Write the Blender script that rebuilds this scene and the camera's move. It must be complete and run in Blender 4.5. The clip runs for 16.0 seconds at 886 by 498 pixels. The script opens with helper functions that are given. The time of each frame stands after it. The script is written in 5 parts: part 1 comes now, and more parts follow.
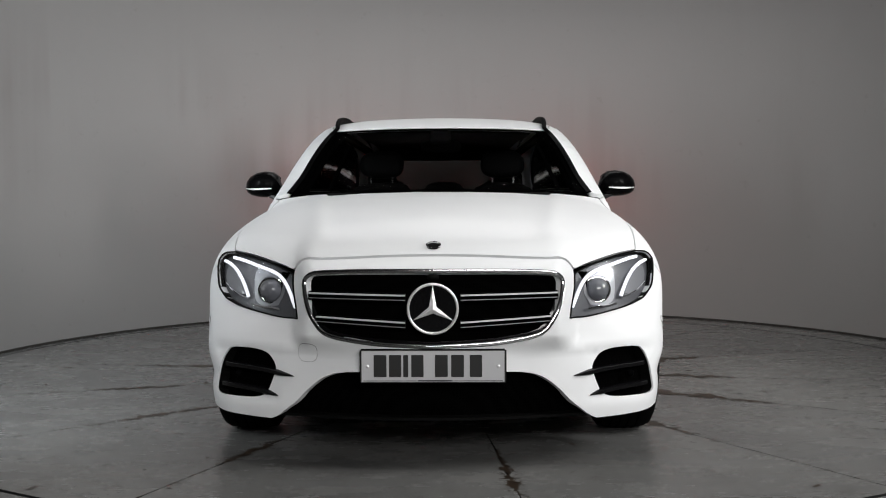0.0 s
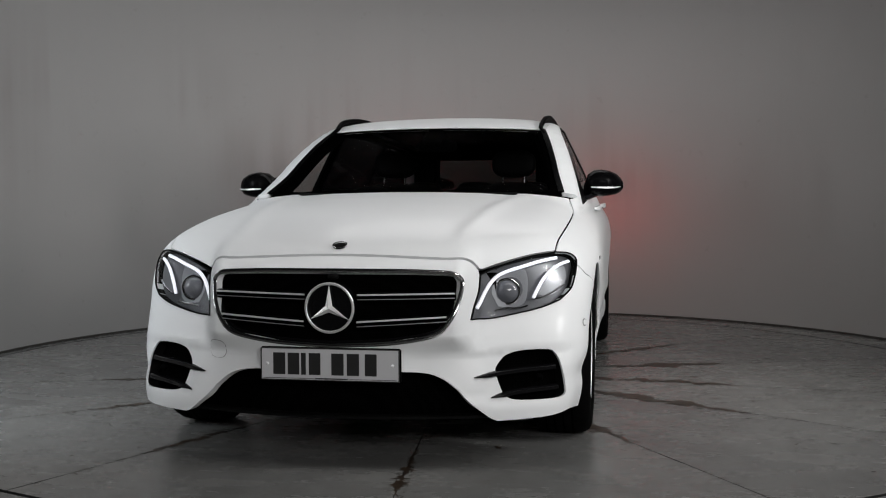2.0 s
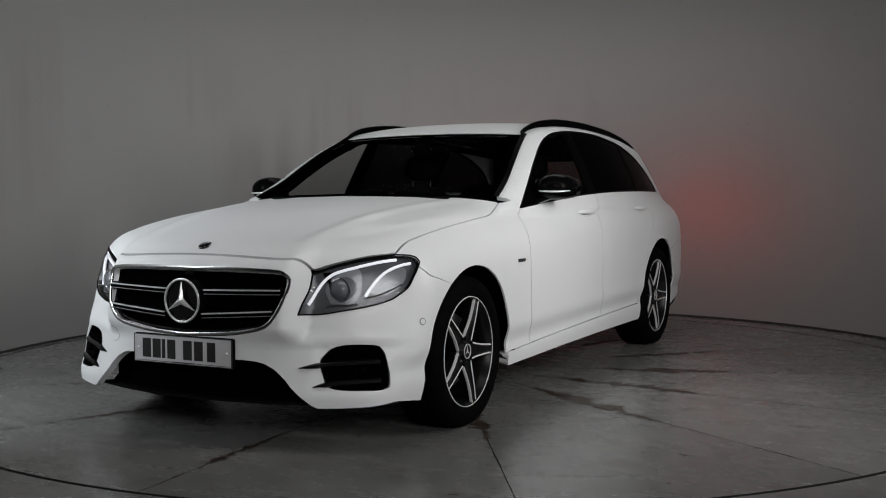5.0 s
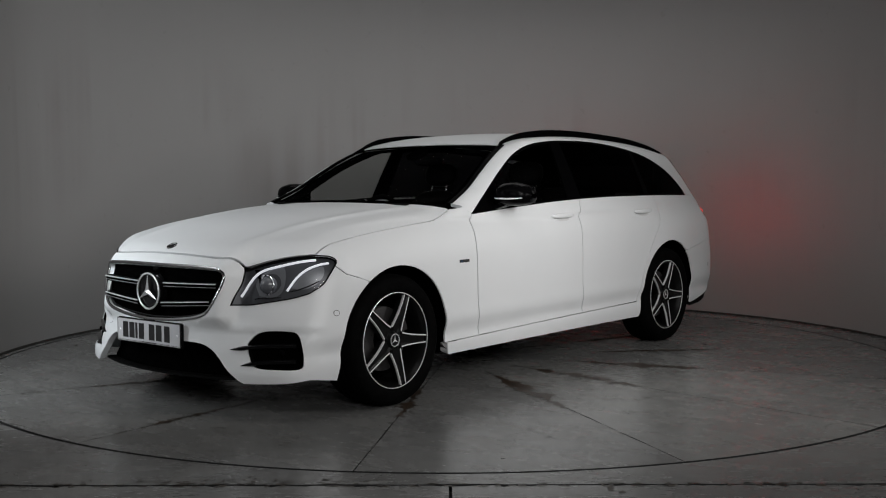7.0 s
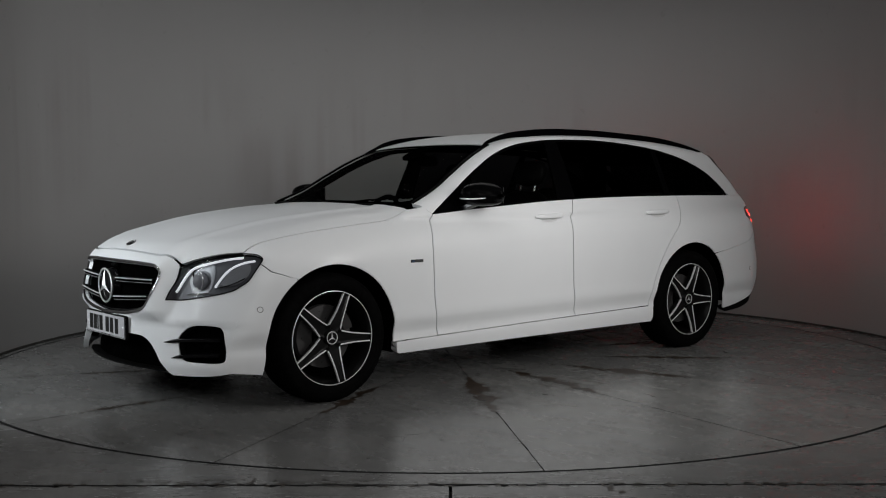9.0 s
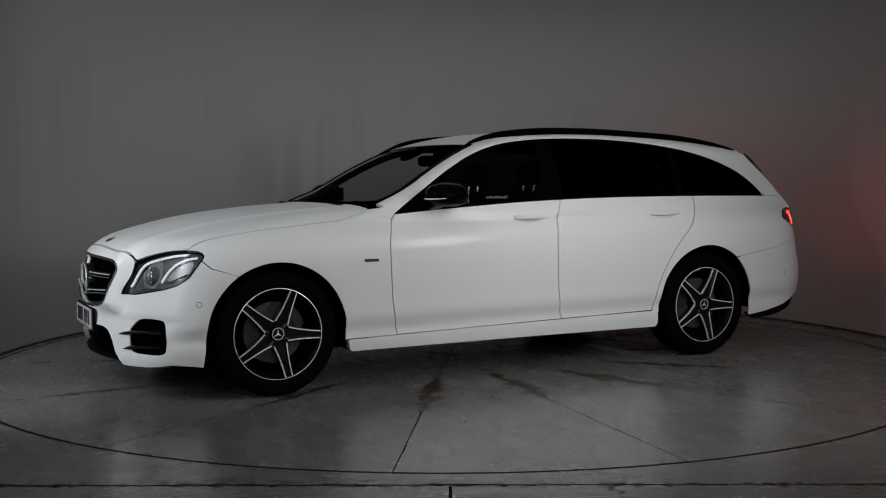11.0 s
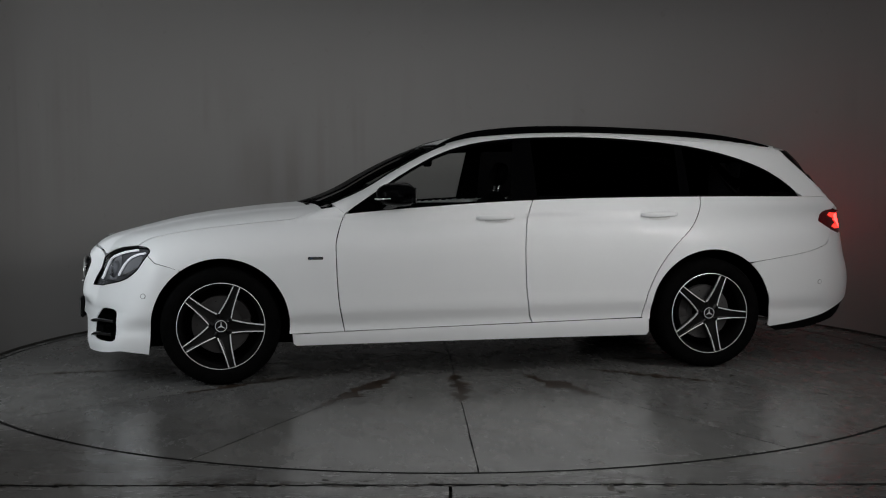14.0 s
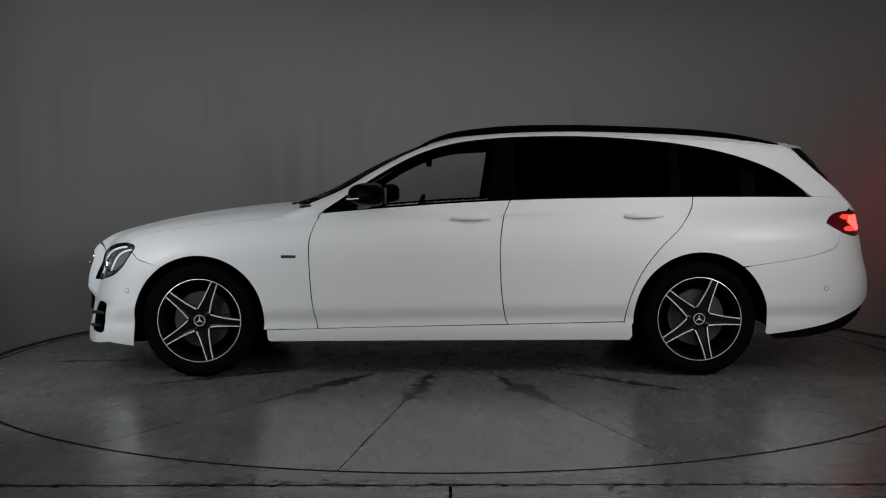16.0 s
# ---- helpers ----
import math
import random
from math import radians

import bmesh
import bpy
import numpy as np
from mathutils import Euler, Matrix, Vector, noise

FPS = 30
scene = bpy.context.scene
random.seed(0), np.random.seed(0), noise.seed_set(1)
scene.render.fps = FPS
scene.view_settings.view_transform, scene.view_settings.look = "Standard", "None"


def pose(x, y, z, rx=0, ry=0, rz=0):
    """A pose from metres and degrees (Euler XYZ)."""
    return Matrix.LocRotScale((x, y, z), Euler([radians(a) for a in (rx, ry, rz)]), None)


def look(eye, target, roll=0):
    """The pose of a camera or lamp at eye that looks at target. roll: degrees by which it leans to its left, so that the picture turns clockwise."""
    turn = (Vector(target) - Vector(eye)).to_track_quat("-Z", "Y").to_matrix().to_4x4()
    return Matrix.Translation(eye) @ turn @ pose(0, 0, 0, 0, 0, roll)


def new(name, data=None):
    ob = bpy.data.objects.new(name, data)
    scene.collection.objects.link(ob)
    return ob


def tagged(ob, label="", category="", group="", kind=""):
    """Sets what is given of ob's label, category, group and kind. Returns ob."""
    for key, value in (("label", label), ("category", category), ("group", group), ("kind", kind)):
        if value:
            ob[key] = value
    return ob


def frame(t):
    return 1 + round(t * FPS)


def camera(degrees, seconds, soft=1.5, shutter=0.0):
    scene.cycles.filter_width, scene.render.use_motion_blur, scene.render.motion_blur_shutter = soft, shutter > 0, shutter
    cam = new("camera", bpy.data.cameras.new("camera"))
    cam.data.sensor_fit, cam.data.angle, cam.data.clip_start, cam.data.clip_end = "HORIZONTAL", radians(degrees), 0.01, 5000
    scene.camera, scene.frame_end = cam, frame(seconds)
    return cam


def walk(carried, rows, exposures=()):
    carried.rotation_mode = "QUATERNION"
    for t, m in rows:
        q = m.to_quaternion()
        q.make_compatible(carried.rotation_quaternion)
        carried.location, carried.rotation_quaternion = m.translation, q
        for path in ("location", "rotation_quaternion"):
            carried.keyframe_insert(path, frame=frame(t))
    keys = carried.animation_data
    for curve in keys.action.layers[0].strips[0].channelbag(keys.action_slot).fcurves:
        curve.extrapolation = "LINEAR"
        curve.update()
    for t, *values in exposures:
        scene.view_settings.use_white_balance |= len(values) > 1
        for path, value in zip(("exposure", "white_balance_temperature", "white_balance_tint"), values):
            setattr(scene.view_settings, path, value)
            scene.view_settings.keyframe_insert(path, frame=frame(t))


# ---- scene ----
LENS = 45.28
CAR_TURN = ((0.0, -0.2), (0.3, -0.3), (0.5, -0.95), (1.0, -3.7), (1.5, -6.6), (2.0, -9.55), (2.5, -12.47), (3.0, -15.42), (3.5, -18.3), (4.0, -21.24),
            (4.5, -24.15), (5.0, -27.08), (5.5, -30.0), (6.0, -32.94), (6.5, -35.9), (7.0, -38.86), (7.5, -41.72), (8.0, -44.63), (8.5, -47.59), (9.0, -50.48),
            (9.5, -53.4), (10.0, -56.3), (10.5, -59.2), (11.0, -62.1), (11.5, -64.98), (12.0, -67.78), (12.5, -70.63), (13.0, -73.49), (13.5, -76.29),
            (14.0, -79.03), (14.5, -81.79), (15.0, -84.64), (15.5, -87.22), (16.0, -89.88))


# ---- camera: one stand, then a slow pull back to a second one ----
def stand(k):
    a = (-0.002, -6.109, 1.0, 90 - 2.753, 0.0, 0.509)
    b = (-0.002, -7.044, 1.112, 90 - 3.293, 0.0, 0.325)
    v = [p + (q - p) * k for p, q in zip(a, b)]
    return pose(*v[:3], v[3], 0, v[5]) @ pose(0, 0, 0, 0, 0, -0.22)


cam = camera(LENS, 16.0, soft=1.1)
PULL = ((0.0, 0.0), (2.0, 0.0), (4.0, 0.0), (4.25, 0.02), (4.5, 0.08), (5.0, 0.30), (5.5, 0.58), (6.0, 0.815), (6.3, 0.915), (6.5, 0.965), (6.75, 0.993), (7.0, 1.0),
        (9.0, 1.0), (12.0, 1.0), (16.0, 1.0))
EXPOSURE = ((0.0, 0.03), (1.0, -0.08), (2.0, -0.28), (4.0, -0.6), (7.0, -0.78), (9.0, -1.02), (12.0, -1.36), (16.0, -1.47))
walk(cam, [(t, stand(k)) for t, k in PULL], EXPOSURE)

# ---- light: a soft box behind the camera, two ceiling panels, a strip at each side ----
world = bpy.data.worlds.new("world")
world.use_nodes = True
world.node_tree.nodes["Background"].inputs["Color"].default_value = (0.9, 0.95, 1.0, 1)
world.node_tree.nodes["Background"].inputs["Strength"].default_value = 0.0
scene.world = world


def area(name, m, sx, sy, watts, colour=(1, 1, 1), spread=180):
    lamp = bpy.data.lights.new(name, "AREA")
    lamp.shape, lamp.size, lamp.size_y, lamp.energy, lamp.color = "RECTANGLE", sx, sy, watts, colour
    lamp.spread = radians(spread)
    ob = new(name, lamp)
    ob.matrix_world = m
    return ob


area("front_softbox_light", look((1.6, -7.6, 2.3), (0.6, 0, 0.8)), 3.6, 1.0, 160, (1.0, 0.99, 0.98))
area("ceiling_panel_light", look((0.3, -2.4, 2.84), (0.3, -1.7, 0)), 4.4, 1.3, 42, (1.0, 0.99, 0.98))
area("ceiling_panel_light", look((0.25, 1.35, 2.86), (0.25, 1.36, 0)), 2.6, 0.7, 21, (1.0, 0.99, 0.98))
area("side_softbox_light", look((2.85, -2.8, 2.0), (-0.4, 0.2, 0.85)), 0.5, 1.4, 35, (1.0, 0.99, 0.98), 100)
area("side_softbox_light", look((-2.75, -2.6, 1.75), (-2.86, 0.5, 1.6)), 0.4, 1.7, 84, (0.9, 0.96, 1.0), 160)


# ---- materials ----
def material(name):
    m = bpy.data.materials.new(name)
    m.use_nodes = True
    return m, m.node_tree.nodes, m.node_tree.links, m.node_tree.nodes["Principled BSDF"]


def plain(name, colour, rough=0.5, metal=0.0, coat=0.0, emit=None, glow=0.0, ior=1.45, spec=0.5):
    m, n, l, b = material(name)
    b.inputs["Base Color"].default_value = (*colour, 1)
    b.inputs["Roughness"].default_value = rough
    b.inputs["Metallic"].default_value = metal
    b.inputs["Coat Weight"].default_value = coat
    b.inputs["Coat Roughness"].default_value = 0.03
    b.inputs["IOR"].default_value = ior
    b.inputs["Specular IOR Level"].default_value = spec
    if emit:
        b.inputs["Emission Color"].default_value = (*emit, 1)
        b.inputs["Emission Strength"].default_value = glow
    return m


def tex(n, l, kind, scale=None, vec=None, **kw):
    t = n.new(kind)
    if scale is not None:
        t.inputs["Scale"].default_value = scale
    for k, v in kw.items():
        t.inputs[k].default_value = v
    if vec:
        l.new(vec, t.inputs["Vector"])
    return t


def mapped(n, l, scale=(1, 1, 1)):
    c = n.new("ShaderNodeTexCoord")
    p = n.new("ShaderNodeMapping")
    p.inputs["Scale"].default_value = scale
    l.new(c.outputs["Object"], p.inputs["Vector"])
    return p.outputs["Vector"]


def ramp(n, l, fac, *stops):
    r = n.new("ShaderNodeValToRGB")
    e = r.color_ramp.elements
    while len(e) < len(stops):
        e.new(0.5)
    for s, (p, c) in zip(e, stops):
        s.position, s.color = p, (c, c, c, 1) if isinstance(c, (int, float)) else (*c, 1)
    l.new(fac, r.inputs["Fac"])
    return r.outputs["Color"]


def mix(n, l, a, b, fac, mode="MIX"):
    m = n.new("ShaderNodeMix")
    m.data_type, m.blend_type = "RGBA", mode
    for sock, v in ((m.inputs[0], fac), (m.inputs[6], a), (m.inputs[7], b)):
        if isinstance(v, (int, float)):
            sock.default_value = v
        elif isinstance(v, tuple):
            sock.default_value = (*v, 1)
        else:
            l.new(v, sock)
    return m.outputs[2]


def bump(n, l, b, height, strength, dist):
    k = n.new("ShaderNodeBump")
    k.inputs["Strength"].default_value, k.inputs["Distance"].default_value = strength, dist
    l.new(height, k.inputs["Height"])
    l.new(k.outputs["Normal"], b.inputs["Normal"])


def wall_paint():
    m, n, l, b = material("scuffed_wall_paint")
    drips = tex(n, l, "ShaderNodeTexNoise", 1.0, mapped(n, l, (5.5, 5.5, 0.3)), Detail=2.0, Roughness=0.5)
    cloud = tex(n, l, "ShaderNodeTexNoise", 0.7, mapped(n, l), Detail=5.0)
    fine = tex(n, l, "ShaderNodeTexNoise", 60.0, mapped(n, l), Detail=3.0)
    where = tex(n, l, "ShaderNodeTexNoise", 0.9, mapped(n, l, (1, 1, 0.6)), Detail=2.0)
    streak = ramp(n, l, drips.outputs["Fac"], (0.45, 0.0), (0.75, 1.0))
    here = ramp(n, l, where.outputs["Fac"], (0.45, 0.0), (0.62, 1.0))
    # the drips begin over head height and run out above the floor
    sep = n.new("ShaderNodeSeparateXYZ")
    l.new(mapped(n, l, (1, 1, 0.3)), sep.inputs["Vector"])
    band = ramp(n, l, sep.outputs["Z"], (0.18, 0.0), (0.34, 1.0), (0.52, 1.0), (0.68, 0.15))
    mask = mix(n, l, (0, 0, 0), mix(n, l, (0, 0, 0), streak, here), band)
    c = mix(n, l, (0.245, 0.238, 0.234), (0.285, 0.277, 0.272), cloud.outputs["Fac"])
    c = mix(n, l, c, (0.205, 0.19, 0.186), mix(n, l, (0, 0, 0), mask, 0.9))
    # scuffs and dust along the foot of the wall
    spots = tex(n, l, "ShaderNodeTexNoise", 9.0, mapped(n, l), Detail=6.0, Roughness=0.7)
    c = mix(n, l, c, (0.185, 0.175, 0.167), mix(n, l, (0, 0, 0), ramp(n, l, spots.outputs["Fac"], (0.62, 0.0), (0.72, 1.0)), 0.35))
    l.new(c, b.inputs["Base Color"])
    b.inputs["Roughness"].default_value = 0.62
    bump(n, l, b, fine.outputs["Fac"], 0.12, 0.003)
    return m


def concrete(name):
    m, n, l, b = material(name)
    cloud = tex(n, l, "ShaderNodeTexNoise", 0.9, mapped(n, l), Detail=8.0, Roughness=0.66, Distortion=0.6)
    brush = tex(n, l, "ShaderNodeTexNoise", 2.6, mapped(n, l, (1.0, 2.2, 1.0)), Detail=7.0, Roughness=0.7)
    patch = tex(n, l, "ShaderNodeTexNoise", 4.5, mapped(n, l), Detail=9.0, Roughness=0.75)
    fine = tex(n, l, "ShaderNodeTexNoise", 70.0, mapped(n, l), Detail=5.0, Roughness=0.75)
    pits = tex(n, l, "ShaderNodeTexVoronoi", 6.5, mapped(n, l), Randomness=1.0)
    pitn = tex(n, l, "ShaderNodeTexNoise", 2.0, mapped(n, l), Detail=3.0)
    hair = tex(n, l, "ShaderNodeTexNoise", 1.7, mapped(n, l), Detail=10.0, Roughness=0.62)
    c = mix(n, l, (0.135, 0.135, 0.132), (0.215, 0.214, 0.206), ramp(n, l, cloud.outputs["Fac"], (0.33, 0.0), (0.66, 1.0)))
    c = mix(n, l, c, (0.29, 0.287, 0.275), mix(n, l, (0, 0, 0), ramp(n, l, brush.outputs["Fac"], (0.5, 0.0), (0.72, 1.0)), 0.3))
    c = mix(n, l, c, (0.10, 0.096, 0.09), mix(n, l, (0, 0, 0), ramp(n, l, patch.outputs["Fac"], (0.52, 0.0), (0.66, 1.0)), 0.45))
    c = mix(n, l, c, (0.08, 0.076, 0.071), mix(n, l, (0, 0, 0), ramp(n, l, fine.outputs["Fac"], (0.53, 0.0), (0.66, 1.0)), 0.35))
    # hair cracks
    c = mix(n, l, c, (0.05, 0.04, 0.033), mix(n, l, (0, 0, 0), ramp(n, l, hair.outputs["Fac"], (0.497, 0.0), (0.5, 1.0), (0.503, 0.0)), ramp(n, l, pitn.outputs["Fac"], (0.5, 0.0), (0.64, 0.8))))
    spot = mix(n, l, (0, 0, 0), ramp(n, l, pits.outputs["Distance"], (0.03, 1.0), (0.08, 0.0)), ramp(n, l, pitn.outputs["Fac"], (0.5, 0.0), (0.58, 1.0)))
    c = mix(n, l, c, (0.03, 0.026, 0.023), spot)
    rnd = n.new("ShaderNodeObjectInfo")
    c = mix(n, l, c, mix(n, l, c, (0.84, 0.84, 0.85), 1.0, "MULTIPLY"), rnd.outputs["Random"])
    l.new(c, b.inputs["Base Color"])
    l.new(ramp(n, l, brush.outputs["Fac"], (0.3, 0.2), (0.75, 0.34)), b.inputs["Roughness"])
    bump(n, l, b, fine.outputs["Fac"], 0.2, 0.002)
    return m


def oily_stain():
    m, n, l, b = material("rusty_damp_stain")
    e = tex(n, l, "ShaderNodeTexNoise", 22.0, mapped(n, l), Detail=6.0, Roughness=0.7)
    c = ramp(n, l, e.outputs["Fac"], (0.35, (0.006, 0.0045, 0.0035)), (0.55, (0.036, 0.023, 0.014)), (0.75, (0.09, 0.063, 0.042)))
    l.new(c, b.inputs["Base Color"])
    b.inputs["Roughness"].default_value = 0.45
    return m


WALL = wall_paint()
FLOOR = concrete("worn_concrete")
STAIN = oily_stain()
DARK_GAP = plain("dark_gap", (0.012, 0.012, 0.012), 0.8)
CEIL = plain("dark_unseen_ceiling", (0.06, 0.06, 0.06), 0.9)


# ---- helpers ----
def mesh_of(name, verts, faces, mat=None, smooth=False):
    me = bpy.data.meshes.new(name)
    me.from_pydata([tuple(v) for v in verts], [], faces)
    if mat:
        me.materials.append(mat)
    if smooth:
        me.polygons.foreach_set("use_smooth", [True] * len(me.polygons))
    me.update()
    return me


def part(name, bm, mat, parent, label=""):
    """One mesh object under a thing or a part."""
    bm.normal_update()
    me = bpy.data.meshes.new(name)
    bm.to_mesh(me)
    bm.free()
    me.materials.append(mat)
    ob = new(name, me)
    ob.parent = parent
    return tagged(ob, label) if label else ob


def stone(name, parent, pts, depth):
    """A slab of floor; its sides are coloured dark so that the joints show."""
    k = len(pts)
    me = bpy.data.meshes.new(name)
    me.from_pydata([(x, y, 0.0) for x, y in pts] + [(x, y, -depth) for x, y in pts], [], [tuple(range(k))] + [(i, k + i, k + (i + 1) % k, (i + 1) % k) for i in range(k)])
    me.materials.append(FLOOR)
    me.materials.append(DARK_GAP)
    me.polygons.foreach_set("material_index", [0] + [1] * k)
    ob = new(name, me)
    ob.parent = parent
    return ob


def solid(name, mat, parent=None, verts=(), faces=(), smooth=False):
    ob = new(name, mesh_of(name, verts, faces, mat, smooth))
    ob.parent = parent
    return ob


# ---- the round studio: curved wall, straight sides to behind the camera, ceiling ----
CX, CY, RW, TOP = 0.12, 0.03, 3.14, 2.905


def wall_line(off):
    """Plan of the painted wall: an arc at the back and short straight sides."""
    r = RW + off
    pts = [(CX + r * math.cos(radians(a)), CY + r * math.sin(radians(a))) for a in range(-12, 193, 3)]
    return [(CX + r, -3.6)] + pts + [(CX - r, -3.6)]


def dark_end_line(off):
    """Plan of the unseen black walls added to close the room behind the camera."""
    r = RW + 0.2 + off
    return [(CX - r, -3.6), (CX - r, -9.8 - off), (CX + r, -9.8 - off), (CX + r, -3.6)]


def ring_wall():
    inner, outer = wall_line(0.0), wall_line(0.15)
    k = len(inner)
    v = [(x, y, z) for z in (0.0, TOP) for line in (inner, outer) for x, y in line]
    f = []
    for i in range(k - 1):
        j = i + 1
        f += [(i, i + 2 * k, j + 2 * k, j), (k + i, k + j, 3 * k + j, 3 * k + i), (2 * k + i, 3 * k + i, 3 * k + j, 2 * k + j)]
    f += [(0, k, 3 * k, 2 * k), (k - 1, 3 * k - 1, 4 * k - 1, 2 * k - 1)]
    ob = solid("wall_round", WALL, None, v, f)
    ob.data.shade_smooth()
    ob.data.set_sharp_from_angle(angle=radians(25))
    tagged(ob, "curved grey painted studio wall with faint drip streaks", "wall", kind="structure")
    # thin dark strip at the wall's foot
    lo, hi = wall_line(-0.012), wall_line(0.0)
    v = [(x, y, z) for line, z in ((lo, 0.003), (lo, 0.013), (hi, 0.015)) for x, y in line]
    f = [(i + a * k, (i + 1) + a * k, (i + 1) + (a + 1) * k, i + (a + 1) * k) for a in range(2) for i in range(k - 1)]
    base = solid("baseboard", plain("dark_wall_foot", (0.03, 0.027, 0.024), 0.8), None, v, f)
    tagged(base, "thin dark strip along the foot of the wall", "baseboard", kind="structure")
    # unseen black walls, added behind the camera to soak up bounce light
    inner, outer = dark_end_line(0.0), dark_end_line(0.06)
    v = [(x, y, z) for z in (0.0, TOP) for line in (inner, outer) for x, y in line]
    f = []
    for i in range(3):
        f += [(i, i + 8, i + 9, i + 1), (4 + i, 5 + i, 13 + i, 12 + i), (8 + i, 12 + i, 13 + i, 9 + i)]
    dr = solid("dark_end_wall", plain("bounce_dimming_black", (0.02, 0.02, 0.021), 0.95, spec=0.1), None, v, f)
    tagged(dr, "unseen black walls added to cut bounce light", "wall", kind="structure")
    # ceiling out of view; its colour is kept dark to limit bounce light
    c = solid("ceiling", CEIL, None, [(-4, -10.2, TOP), (4, -10.2, TOP), (4, 4, TOP), (-4, 4, TOP), (-4, -10.2, TOP + .1), (4, -10.2, TOP + .1), (4, 4, TOP + .1), (-4, 4, TOP + .1)],
              [(0, 1, 2, 3), (7, 6, 5, 4), (0, 4, 5, 1), (1, 5, 6, 2), (2, 6, 7, 3), (3, 7, 4, 0)])
    tagged(c, "plain unseen ceiling, coloured dark to cut bounce light", "ceiling", kind="structure")


ring_wall()


# ---- floor: concrete outside the turntable ----
RT = 2.945


def outer_floor():
    """Concrete sheet with a round hole; joints are real gaps over a dark bed."""
    bed = solid("ground", DARK_GAP, None, [(-60, -60, -0.03), (60, -60, -0.03), (60, 60, -0.03), (-60, 60, -0.03)], [(0, 1, 2, 3)])
    tagged(bed, "dark bed under the concrete floor", "ground", kind="structure")
    floor = new("floor")
    tagged(floor, "worn grey concrete floor with chipped joints", "floor", kind="structure")
    yj = -3.118
    rr = random.Random(5)

    def slab(pts):
        return stone("slab", floor, pts, 0.028)

    g = 0.006
    # slabs before the long joint
    for x0, x1 in ((-4, -1.9), (-1.9, 0.0), (0.0, 1.95), (1.95, 4)):
        steps = [x0 + g + (x1 - x0 - 2 * g) * i / 60 for i in range(61)]
        edge = [(x, yj - 0.008 - max(0, rr.gauss(0, 0.008))) for x in reversed(steps)]
        slab([(x0 + g, -10.0), (x1 - g, -10.0)] + edge)
    # ring of slabs between the turntable and the wall, split by radial cuts
    cuts = [-162, -128, -90, -57.7, -18, 20, 60, 100, 140, 180, 198]
    for a0, a1 in zip(cuts, cuts[1:]):
        m = max(4, int((a1 - a0) / 2))
        aa = [radians(a0 + (a1 - a0) * i / m) for i in range(m + 1)]
        inner = [((RT + 0.022) * math.cos(a), (RT + 0.022) * math.sin(a)) for a in aa]
        outer = []
        for a in reversed(aa):
            s = 4.6
            if math.sin(a) < 0:
                s = min(s, (yj + 0.006 + max(0, rr.gauss(0, 0.006))) / math.sin(a))
            outer.append((s * math.cos(a), s * math.sin(a)))
        slab(inner + outer)


outer_floor()


